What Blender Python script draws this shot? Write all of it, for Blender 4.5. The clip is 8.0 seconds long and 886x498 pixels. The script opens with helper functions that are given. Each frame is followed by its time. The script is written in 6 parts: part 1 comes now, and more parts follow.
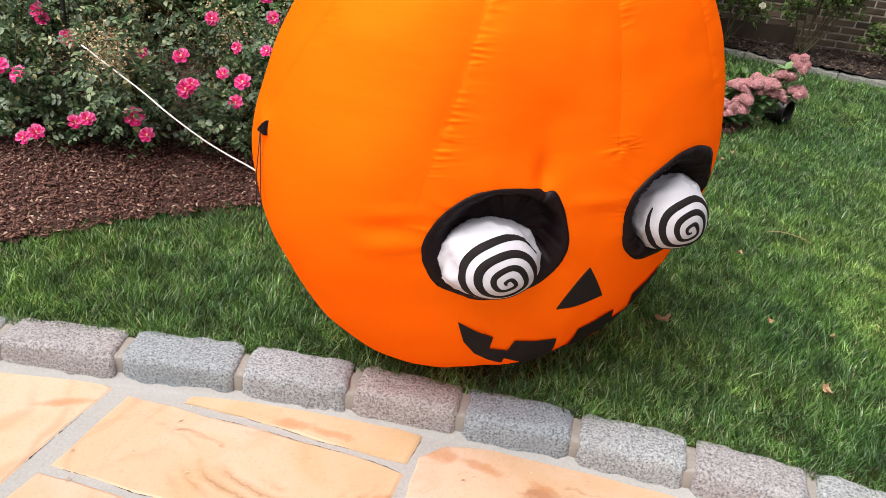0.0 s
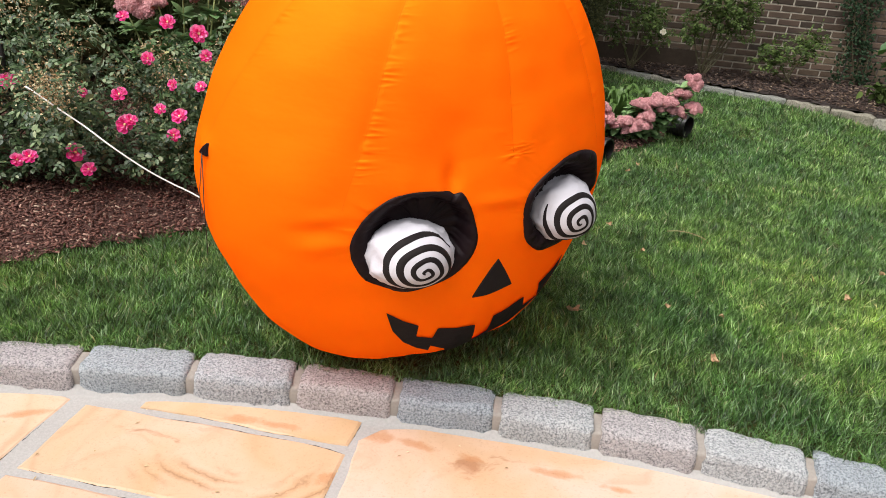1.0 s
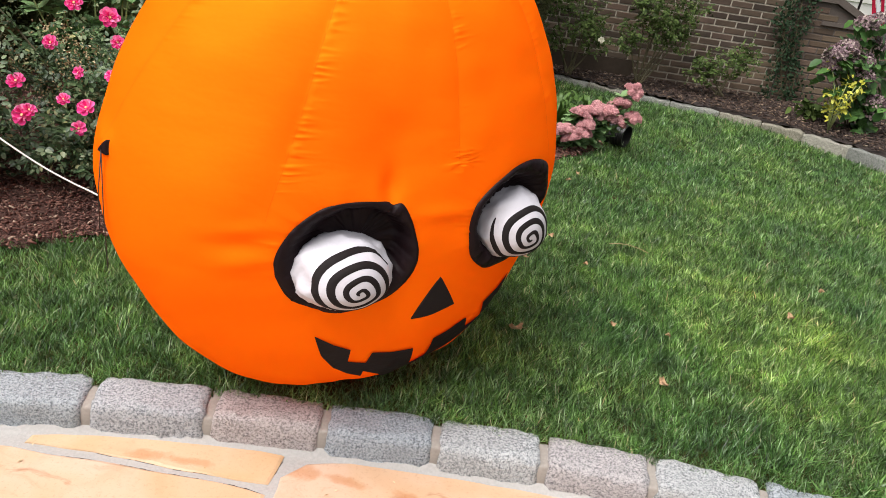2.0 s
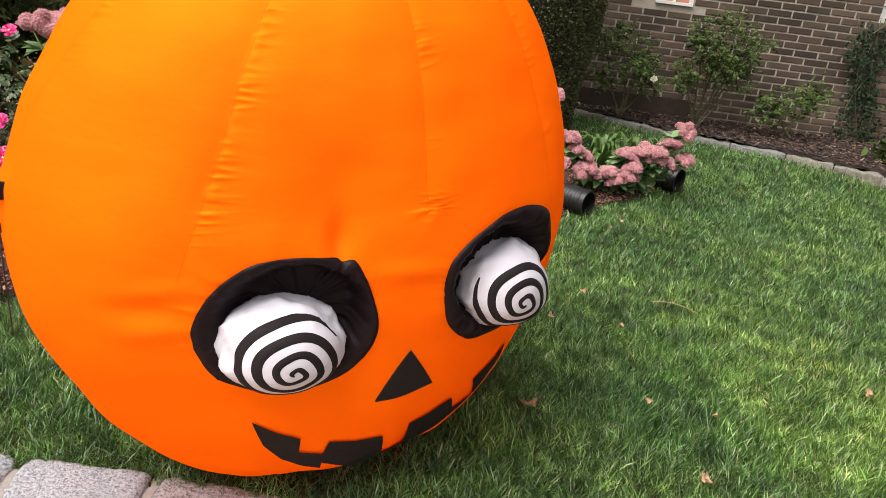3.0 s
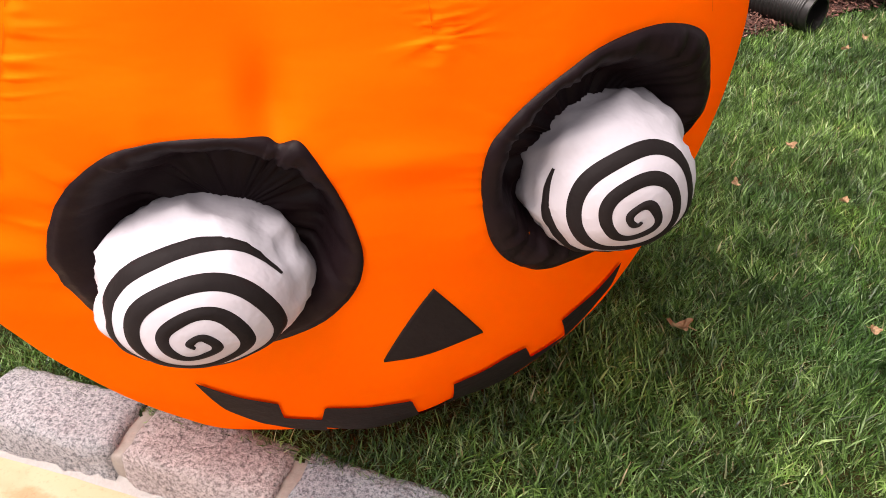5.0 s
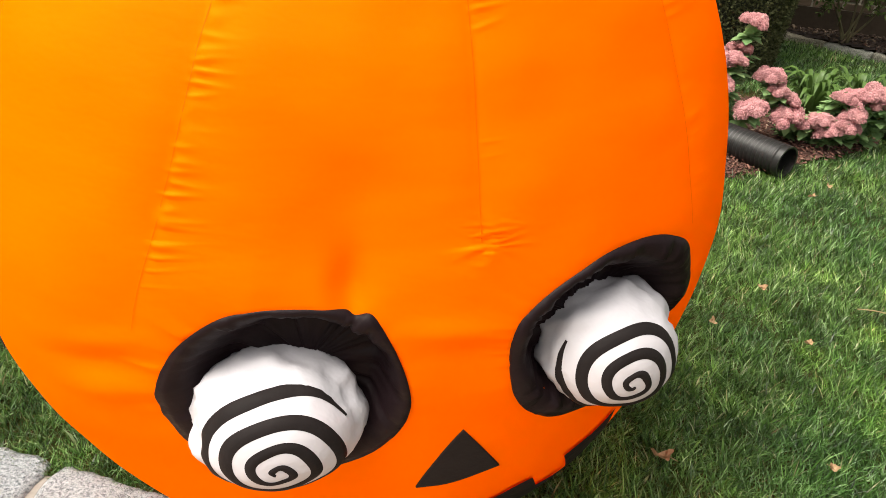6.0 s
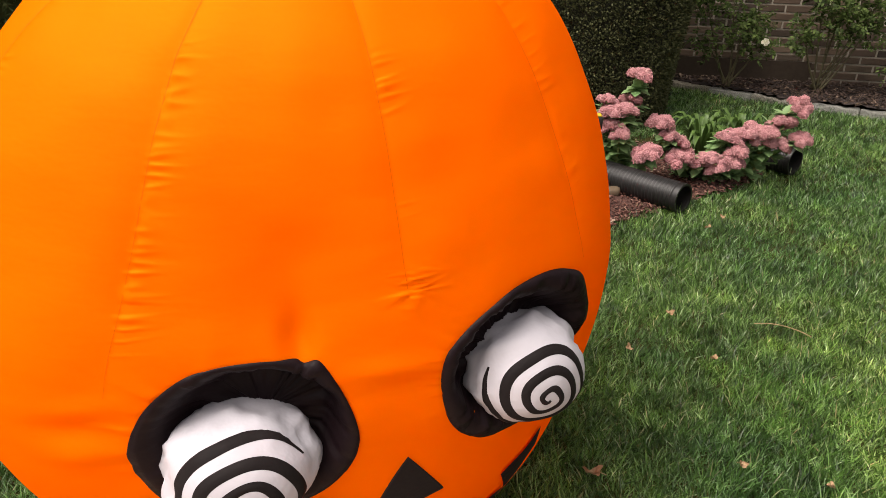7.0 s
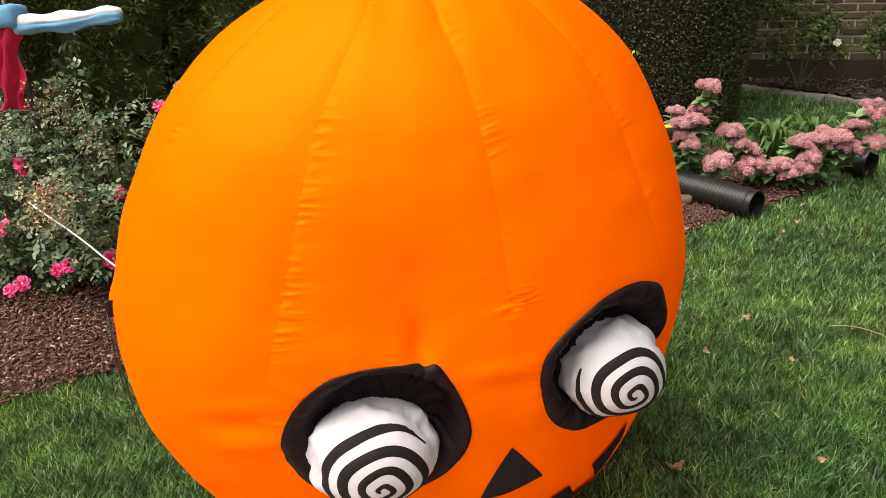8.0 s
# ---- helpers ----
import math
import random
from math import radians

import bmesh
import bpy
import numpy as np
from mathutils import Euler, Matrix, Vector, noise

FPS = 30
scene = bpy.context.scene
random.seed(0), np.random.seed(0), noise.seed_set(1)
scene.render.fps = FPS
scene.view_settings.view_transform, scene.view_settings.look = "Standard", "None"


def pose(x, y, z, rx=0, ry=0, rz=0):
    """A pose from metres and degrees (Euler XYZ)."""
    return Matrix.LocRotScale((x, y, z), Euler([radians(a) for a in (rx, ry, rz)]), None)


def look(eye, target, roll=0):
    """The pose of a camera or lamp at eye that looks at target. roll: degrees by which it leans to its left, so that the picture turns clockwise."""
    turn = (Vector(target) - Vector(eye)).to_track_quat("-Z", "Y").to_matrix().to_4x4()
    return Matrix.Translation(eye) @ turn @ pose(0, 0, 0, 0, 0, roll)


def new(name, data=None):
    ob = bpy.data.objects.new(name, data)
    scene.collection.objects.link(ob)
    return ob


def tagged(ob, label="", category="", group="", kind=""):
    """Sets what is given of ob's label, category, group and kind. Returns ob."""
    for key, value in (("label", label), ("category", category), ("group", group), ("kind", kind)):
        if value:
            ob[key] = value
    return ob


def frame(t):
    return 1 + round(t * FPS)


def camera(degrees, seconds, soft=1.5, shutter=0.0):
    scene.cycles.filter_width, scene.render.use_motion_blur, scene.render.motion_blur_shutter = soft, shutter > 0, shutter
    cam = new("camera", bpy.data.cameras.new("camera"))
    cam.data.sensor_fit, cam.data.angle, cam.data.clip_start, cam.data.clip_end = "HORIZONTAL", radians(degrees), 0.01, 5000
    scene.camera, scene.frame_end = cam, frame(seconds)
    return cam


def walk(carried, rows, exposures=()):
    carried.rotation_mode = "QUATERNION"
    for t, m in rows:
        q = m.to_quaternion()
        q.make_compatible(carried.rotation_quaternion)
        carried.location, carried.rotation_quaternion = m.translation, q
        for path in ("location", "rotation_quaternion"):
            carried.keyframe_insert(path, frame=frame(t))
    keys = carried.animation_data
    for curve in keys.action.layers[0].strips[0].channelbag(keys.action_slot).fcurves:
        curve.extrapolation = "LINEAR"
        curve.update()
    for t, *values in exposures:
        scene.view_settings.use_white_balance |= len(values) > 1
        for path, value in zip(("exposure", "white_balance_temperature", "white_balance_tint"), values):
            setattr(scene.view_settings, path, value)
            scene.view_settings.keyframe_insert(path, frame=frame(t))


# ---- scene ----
cam = camera(62.2, 8.0, 0.85)
PATH = [
    (0, (0.091, 0.079, 1.081), (0.224, 1.836, 0.135), 6.7),
    (0.3, (0.100, 0.000, 1.085), (0.318, 1.748, 0.126), 6.7),
    (0.5, (0.116, -0.073, 1.089), (0.361, 1.667, 0.135), 6.7),
    (0.7, (0.121, -0.108, 1.102), (0.378, 1.645, 0.176), 6.3),
    (1, (0.115, -0.142, 1.117), (0.4, 1.644, 0.263), 5.7),
    (1.2, (0.125, -0.142, 1.119), (0.434, 1.659, 0.305), 6.2),
    (2.3, (0.125, 0.104, 1.05), (0.634, 1.85, 0.219), 9.0),
    (2.5, (0.183, 0.152, 1.041), (0.665, 1.931, 0.263), 7.2),
    (2.7, (0.250, 0.200, 1.037), (0.664, 2.001, 0.342), 7.2),
    (3, (0.342, 0.267, 1.004), (0.635, 2.103, 0.268), 7.3),
    (3.2, (0.374, 0.356, 0.962), (0.645, 2.170, 0.180), 6.1),
    (3.5, (0.408, 0.478, 0.894), (0.647, 2.263, 0.024), 4.1),
    (3.8, (0.400, 0.672, 0.833), (0.596, 2.339, -0.207), 4.2),
    (4, (0.399, 0.754, 0.818), (0.58, 2.386, -0.323), 4.5),
    (4.2, (0.414, 0.801, 0.816), (0.535, 2.411, -0.366), 3.9),
    (5.3, (0.582, 0.76, 0.865), (0.333, 2.351, -0.32), 0.1),
    (5.5, (0.577, 0.732, 0.884), (0.359, 2.328, -0.302), 0.7),
    (5.8, (0.540, 0.698, 0.964), (0.347, 2.379, -0.099), 3.0),
    (6, (0.51, 0.677, 1.002), (0.326, 2.411, 0.023), 4.1),
    (6.3, (0.475, 0.647, 1.037), (0.339, 2.448, 0.149), 3.8),
    (6.5, (0.463, 0.638, 1.035), (0.398, 2.452, 0.195), 3.1),
    (6.8, (0.493, 0.593, 1.050), (0.476, 2.408, 0.224), 2.0),
    (7, (0.527, 0.551, 1.052), (0.513, 2.373, 0.228), 1.2),
    (7.2, (0.549, 0.508, 1.054), (0.500, 2.328, 0.245), 0.1),
    (7.5, (0.537, 0.445, 1.106), (0.4, 2.269, 0.297), -1.5),
    (7.7, (0.516, 0.439, 1.115), (0.353, 2.248, 0.318), -2.2),
    (8, (0.488, 0.41, 1.133), (0.289, 2.233, 0.333), -2.8),
]
EXPOSURES = [(0, 0.53, 6400, 11.0), (0.5, 0.49, 6410, 11.0), (1.2, 0.54, 6424, 11.0), (2.5, 0.62, 6450, 11.0), (3.5, 0.78, 6717, 20), (4.0, 0.84, 6850, 22), (5.5, 0.82, 6962, 22), (6.0, 0.9, 7000, 8), (6.5, 0.64, 7000, 12), (7.0, 0.47, 7000, 16), (8.0, 0.61, 7000, 9)]
walk(cam, [(t, look(eye, target, roll)) for t, eye, target, roll in PATH], EXPOSURES)

# ---- sky and light: bright overcast, softly brighter from high on the left ----
SUN_UP, SUN_ROUND = 62.0, 240.0
world = bpy.data.worlds.new("overcast_sky")
scene.world = world
world.use_nodes = True
wn = world.node_tree
sky = wn.nodes.new("ShaderNodeTexSky")
sky.sky_type, sky.sun_disc = "NISHITA", False
sky.sun_elevation, sky.sun_rotation = radians(SUN_UP), radians(SUN_ROUND)
sky.air_density, sky.dust_density, sky.ozone_density = 1.0, 6.0, 1.0
soft = wn.nodes.new("ShaderNodeHueSaturation")
soft.inputs["Saturation"].default_value = 0.1
wn.links.new(sky.outputs[0], soft.inputs["Color"])
wn.links.new(soft.outputs[0], wn.nodes["Background"].inputs["Color"])
wn.nodes["Background"].inputs["Strength"].default_value = 0.15
sun = new("sun", bpy.data.lights.new("sun", "SUN"))
sun.data.energy, sun.data.angle, sun.data.color = 2.5, radians(46), (1.0, 0.96, 0.9)
sun_way = Vector((math.sin(radians(SUN_ROUND)) * math.cos(radians(SUN_UP)), math.cos(radians(SUN_ROUND)) * math.cos(radians(SUN_UP)), math.sin(radians(SUN_UP))))
sun.matrix_world = look(sun_way * 20, (0, 0, 0))


# ---- mesh helpers ----
def solid(name, verts, faces, mat=None, smooth=False):
    me = bpy.data.meshes.new(name)
    me.from_pydata([tuple(map(float, v)) for v in verts], [], [tuple(int(i) for i in f) for f in faces])
    me.update()
    if smooth:
        me.polygons.foreach_set("use_smooth", [True] * len(me.polygons))
    if mat:
        me.materials.append(mat)
    return me


def fast(name, verts, tris, mat, smooth=False):
    """A mesh of many triangles from arrays."""
    me = bpy.data.meshes.new(name)
    n, k = len(verts), len(tris)
    me.vertices.add(n)
    me.vertices.foreach_set("co", np.asarray(verts, np.float32).ravel())
    me.loops.add(3 * k)
    me.loops.foreach_set("vertex_index", np.asarray(tris, np.int32).ravel())
    me.polygons.add(k)
    me.polygons.foreach_set("loop_start", np.arange(0, 3 * k, 3, dtype=np.int32))
    if smooth:
        me.polygons.foreach_set("use_smooth", np.ones(k, bool))
    me.update(calc_edges=True)
    me.validate()
    me.materials.append(mat)
    return me


def thing(name, at, label, category, group="", kind=""):
    ob = new(name)
    ob.location = at
    return tagged(ob, label, category, group, kind)


def part(name, me, parent, label="", at=None):
    """Links a mesh as one object under a thing or a part; its coordinates are the parent's own."""
    ob = new(name, me)
    ob.parent = parent
    if at is not None:
        ob.matrix_basis = at
    return tagged(ob, label) if label else ob


def grid_faces(rows, cols, close=False):
    out = []
    for i in range(rows - 1):
        for j in range(cols if close else cols - 1):
            k = (j + 1) % cols
            out.append((i * cols + j, i * cols + k, (i + 1) * cols + k, (i + 1) * cols + j))
    return out


def tube(path, radii, sides=6, cap=True):
    """Verts and faces of a tube along a path."""
    path = [Vector(q) for q in path]
    radii = [radii] * len(path) if isinstance(radii, (int, float)) else radii
    verts, side = [], None
    for i, q in enumerate(path):
        way = (path[min(i + 1, len(path) - 1)] - path[max(i - 1, 0)]).normalized()
        if side is None:
            side = way.orthogonal().normalized()
        side = (side - way * side.dot(way)).normalized()
        up = way.cross(side)
        for k in range(sides):
            a = 2 * math.pi * k / sides
            verts.append(q + (side * math.cos(a) + up * math.sin(a)) * radii[i])
    faces = grid_faces(len(path), sides, True)
    if cap:
        faces += [tuple(range(sides))[::-1], tuple(range(len(verts) - sides, len(verts)))]
    return verts, faces


def join(pieces):
    verts, faces = [], []
    for v, f in pieces:
        k = len(verts)
        verts += list(v)
        faces += [tuple(i + k for i in q) for q in f]
    return verts, faces


def box(x0, x1, y0, y1, z0, z1):
    v = [(x, y, z) for z in (z0, z1) for y in (y0, y1) for x in (x0, x1)]
    return v, [(0, 2, 3, 1), (4, 5, 7, 6), (0, 1, 5, 4), (2, 6, 7, 3), (0, 4, 6, 2), (1, 3, 7, 5)]


def soft_box(name, sx, sy, sz, bevel, mat, rough=0.0, cuts=0, seed=0):
    """A block with rounded edges, centred, rough-hewn where wanted."""
    bm = bmesh.new()
    bmesh.ops.create_cube(bm, size=1)
    bmesh.ops.scale(bm, vec=(sx, sy, sz), verts=bm.verts)
    if cuts:
        bmesh.ops.subdivide_edges(bm, edges=[e for e in bm.edges if e.calc_length() > 0.6 * max(sx, sy, sz)], cuts=cuts, use_grid_fill=True)
    sharp = [e for e in bm.edges if len(e.link_faces) == 2 and e.calc_face_angle(0) > 0.5]
    if bevel:
        bmesh.ops.bevel(bm, geom=sharp, offset=bevel, segments=2, profile=0.5, affect="EDGES")
    if rough:
        for v in bm.verts:
            v.co += noise.noise_vector(v.co * 14 + Vector((seed * 7.3, seed * 3.1, 0))) * rough
    me = bpy.data.meshes.new(name)
    bm.to_mesh(me)
    bm.free()
    me.polygons.foreach_set("use_smooth", [True] * len(me.polygons))
    me.materials.append(mat)
    return me


def leaves(pos, way, up, length, width, fold=0.25, curl=0.15):
    """Arrays of folded leaves, four triangles each."""
    pos, way, up = (np.asarray(a, float) for a in (pos, way, up))
    way = way / (np.linalg.norm(way, axis=1, keepdims=True) + 1e-9)
    side = np.cross(way, up)
    side /= np.linalg.norm(side, axis=1, keepdims=True) + 1e-9
    nor = np.cross(side, way)
    L, W = np.broadcast_to(length, len(pos))[:, None], np.broadcast_to(width, len(pos))[:, None]
    base, tip = pos, pos + way * L - nor * L * curl
    mid = pos + way * L * 0.48
    left, right = mid + side * W / 2 + nor * W * fold, mid - side * W / 2 + nor * W * fold
    v = np.stack([base, left, tip, right, mid], 1).reshape(-1, 3)
    t = np.array([(0, 4, 1), (1, 4, 2), (4, 3, 2), (0, 3, 4)])
    return v, (t[None] + 5 * np.arange(len(pos))[:, None, None]).reshape(-1, 3)


def oval_leaves(pos, way, up, length, width, fold=0.25, curl=0.15):
    """Arrays of rounder folded leaves, six triangles each."""
    pos, way, up = (np.asarray(a, float) for a in (pos, way, up))
    way = way / (np.linalg.norm(way, axis=1, keepdims=True) + 1e-9)
    side = np.cross(way, up)
    side /= np.linalg.norm(side, axis=1, keepdims=True) + 1e-9
    nor = np.cross(side, way)
    L, W = np.broadcast_to(length, len(pos))[:, None], np.broadcast_to(width, len(pos))[:, None]
    pts = []
    for u, s in ((0, 0), (0.26, 0.44), (0.66, 0.40), (1, 0), (0.66, -0.40), (0.26, -0.44), (0.48, 0)):
        pts.append(pos + way * L * u - nor * L * curl * u * u + side * W * s + nor * W * fold * abs(s))
    v = np.stack(pts, 1).reshape(-1, 3)
    t = np.array([(k, 6, (k + 1) % 6) for k in range(6)])
    return v, (t[None] + 7 * np.arange(len(pos))[:, None, None]).reshape(-1, 3)


def stack(meshes):
    vs, ts, k = [], [], 0
    for v, t in meshes:
        vs.append(np.asarray(v, float))
        ts.append(np.asarray(t) + k)
        k += len(v)
    return np.concatenate(vs), np.concatenate(ts)


def unit(rng, n):
    d = rng.normal(size=(n, 3))
    return d / np.linalg.norm(d, axis=1, keepdims=True)


# ---- materials ----
class Nodes:
    """A small writer of node materials."""

    def __init__(self, name):
        self.mat = bpy.data.materials.new(name)
        self.mat.use_nodes = True
        self.t = self.mat.node_tree
        self.bsdf = self.t.nodes["Principled BSDF"]
        self.out = self.t.nodes["Material Output"]

    def add(self, kind, **sets):
        n = self.t.nodes.new(kind)
        for k, v in sets.items():
            n.inputs[k.replace("_", " ")].default_value = v
        return n

    def link(self, a, b):
        self.t.links.new(a, b)

    def coords(self):
        return self.add("ShaderNodeTexCoord").outputs["Object"]

    def noise(self, scale, detail=4.0, rough=0.6, coords=None, stretch=None):
        n = self.add("ShaderNodeTexNoise", Scale=scale, Detail=detail, Roughness=rough)
        c = coords or self.coords()
        if stretch:
            m = self.add("ShaderNodeMapping")
            m.inputs["Scale"].default_value = stretch
            self.link(c, m.inputs["Vector"])
            c = m.outputs["Vector"]
        self.link(c, n.inputs["Vector"])
        return n.outputs["Fac"]

    def ramp(self, fac, stops):
        r = self.add("ShaderNodeValToRGB")
        e = r.color_ramp.elements
        while len(e) < len(stops):
            e.new(0.5)
        for q, (at, c) in zip(e, stops):
            q.position, q.color = at, (*c, 1) if len(c) == 3 else c
        self.link(fac, r.inputs["Fac"])
        return r.outputs["Color"]

    def mix(self, fac, a, b, how="MIX"):
        m = self.t.nodes.new("ShaderNodeMix")
        m.data_type, m.blend_type = "RGBA", how
        for socket, v in ((m.inputs[0], fac), (m.inputs[6], a), (m.inputs[7], b)):
            if isinstance(v, (int, float)):
                socket.default_value = v
            elif isinstance(v, tuple):
                socket.default_value = (*v, 1) if len(v) == 3 else v
            else:
                self.link(v, socket)
        return m.outputs[2]

    def bump(self, height, strength=0.3, distance=0.01, on=None):
        b = self.add("ShaderNodeBump", Strength=strength, Distance=distance)
        self.link(height, b.inputs["Height"])
        if on is not None:
            self.link(on, b.inputs["Normal"])
        return b.outputs["Normal"]

    def done(self, color, rough=0.6, normal=None, metallic=0.0, sheen=0.0, spec=0.5, sheer=0.0, sheer_color=None):
        b = self.bsdf
        for socket, v in ((b.inputs["Base Color"], color), (b.inputs["Roughness"], rough)):
            if isinstance(v, tuple):
                socket.default_value = (*v, 1)
            elif isinstance(v, (int, float)):
                socket.default_value = v
            else:
                self.link(v, socket)
        b.inputs["Metallic"].default_value = metallic
        b.inputs["Specular IOR Level"].default_value = spec
        b.inputs["Sheen Weight"].default_value = sheen
        if normal is not None:
            self.link(normal, b.inputs["Normal"])
        if sheer:
            tr = self.add("ShaderNodeBsdfTranslucent")
            c = sheer_color if sheer_color is not None else color
            if isinstance(c, tuple):
                tr.inputs["Color"].default_value = (*c, 1)
            else:
                self.link(c, tr.inputs["Color"])
            if normal is not None:
                self.link(normal, tr.inputs["Normal"])
            mx = self.add("ShaderNodeMixShader", Fac=sheer)
            self.link(b.outputs[0], mx.inputs[1])
            self.link(tr.outputs[0], mx.inputs[2])
            self.link(mx.outputs[0], self.out.inputs["Surface"])
        return self.mat


def plain(name, a, b, scale=40.0, rough=0.6, bump=0.2, distance=0.002, sheen=0.0, spec=0.5, sheer=0.0, metallic=0.0, big=4.0):
    """Two tones mixed at two scales, with a fine relief."""
    n = Nodes(name)
    f, g = n.noise(scale), n.noise(big)
    c = n.mix(g, n.mix(f, a, b), n.mix(f, tuple(0.8 * x for x in a), tuple(0.9 * x for x in b)))
    return n.done(c, rough, n.bump(f, bump, distance), metallic, sheen, spec, sheer)


def leafy(name, stops, rough=0.5, sheer=0.25, spec=0.35, tint=None):
    """Foliage whose every leaf has its own tone, with patches of a second tone."""
    n = Nodes(name)
    r = n.t.nodes.new("ShaderNodeNewGeometry").outputs["Random Per Island"]
    c = n.ramp(r, stops)
    if tint:
        patch = n.ramp(n.noise(tint[0], 3.0), [(0.42, (0, 0, 0)), (0.62, (1, 1, 1))])
        c = n.mix(patch, c, n.mix(0.6, c, tint[1]))
    f = n.noise(60, 2.0)
    return n.done(c, rough, n.bump(f, 0.15, 0.002), spec=spec, sheer=sheer)


def granite(name, a, b, dark, pink):
    n = Nodes(name)
    oi = n.t.nodes.new("ShaderNodeObjectInfo")
    shift = n.add("ShaderNodeVectorMath")
    shift.operation = "ADD"
    n.link(n.coords(), shift.inputs[0])
    n.link(oi.outputs["Random"], shift.inputs[1])
    co = shift.outputs[0]
    speck = n.noise(185, 4.0, 0.85, co)
    base = n.ramp(speck, [(0.33, dark), (0.44, a), (0.53, b), (0.68, tuple(min(0.75, 1.25 * x) for x in b))])
    blotch = n.ramp(n.noise(16, 4.0, 0.65, co), [(0.35, (0.0, 0.0, 0.0)), (0.7, (1.0, 1.0, 1.0))])
    own = n.ramp(oi.outputs["Random"], [(0.0, (0.70, 0.76, 0.82)), (0.35, (0.92, 0.97, 1.0)), (0.6, pink), (0.75, (1.05, 1.05, 1.03)), (1.0, (0.80, 0.86, 0.90))])
    c = n.mix(1.0, n.mix(n.mix(0.35, (0, 0, 0), blotch), base, tuple(0.62 * x for x in b)), own, "MULTIPLY")
    h = n.noise(60, 6.0, 0.75, co)
    return n.done(c, 0.85, n.bump(h, 1.0, 0.016), spec=0.3)


def nylon():
    """Thin orange ripstop, lit through from the far side."""
    n = Nodes("orange_nylon")
    weave = n.noise(900, 2.0, 0.5)
    slack = n.noise(7, 4.0, 0.55, stretch=(1.0, 1.0, 2.2))
    creep = n.noise(28, 3.0, 0.6, stretch=(0.6, 0.6, 2.0))
    tone = n.mix(n.noise(2.5, 2.0), (1.0, 0.128, 0.0), (1.0, 0.146, 0.0))
    nor = n.bump(weave, 0.05, 0.0006, n.bump(creep, 0.05, 0.006, n.bump(slack, 0.09, 0.03)))
    face = n.add("ShaderNodeBsdfDiffuse")
    n.link(tone, face.inputs["Color"])
    back = n.add("ShaderNodeBsdfTranslucent", Color=(1.0, 0.06, 0.0, 1))
    shine = n.add("ShaderNodeBsdfAnisotropic", Color=(1.0, 0.55, 0.035, 1), Roughness=0.7)
    for q in (face, back, shine):
        n.link(nor, q.inputs["Normal"])
    cloth = n.add("ShaderNodeMixShader", Fac=0.38)
    n.link(face.outputs[0], cloth.inputs[1])
    n.link(back.outputs[0], cloth.inputs[2])
    coat = n.add("ShaderNodeMixShader", Fac=0.11)
    n.link(cloth.outputs[0], coat.inputs[1])
    n.link(shine.outputs[0], coat.inputs[2])
    n.link(coat.outputs[0], n.out.inputs["Surface"])
    n.t.nodes.remove(n.bsdf)
    return n.mat


# iron stains that have bled through the flags: place, reach along and across, turn
STAINS = [(-0.61, 1.36, 0.123, 0.03, 14), (-0.1, 1.335, 0.105, 0.038, -6), (-0.02, 1.315, 0.131, 0.028, -14), (0.225, 1.278, 0.096, 0.057, -16), (0.32, 1.242, 0.114, 0.032, -24),
          (0.447, 1.19, 0.079, 0.03, -26), (0.64, 1.137, 0.149, 0.032, -16), (0.775, 1.083, 0.088, 0.023, -17), (0.11, 1.135, 0.088, 0.034, 30)]


def stained(n, spots, where):
    """How near the closest of the spots lies: 0 in its middle, 1 at its rim."""
    best = None
    for x, y, along, across, turn in spots:
        m = n.add("ShaderNodeMapping")
        m.vector_type = "TEXTURE"
        m.inputs["Location"].default_value = (x, y, -0.065)
        m.inputs["Rotation"].default_value = (0, 0, radians(turn))
        m.inputs["Scale"].default_value = (along, across, 1.0)
        n.link(where, m.inputs["Vector"])
        far = n.add("ShaderNodeVectorMath")
        far.operation = "LENGTH"
        n.link(m.outputs["Vector"], far.inputs[0])
        if best is not None:
            least = n.add("ShaderNodeMath")
            least.operation = "MINIMUM"
            n.link(best, least.inputs[0])
            n.link(far.outputs["Value"], least.inputs[1])
            best = least.outputs[0]
        else:
            best = far.outputs["Value"]
    return best


def ragged(n, fac, by, amount):
    m = n.add("ShaderNodeMath")
    m.operation = "MULTIPLY_ADD"
    n.link(by, m.inputs[0])
    m.inputs[1].default_value = amount
    n.link(fac, m.inputs[2])
    return m.outputs[0]


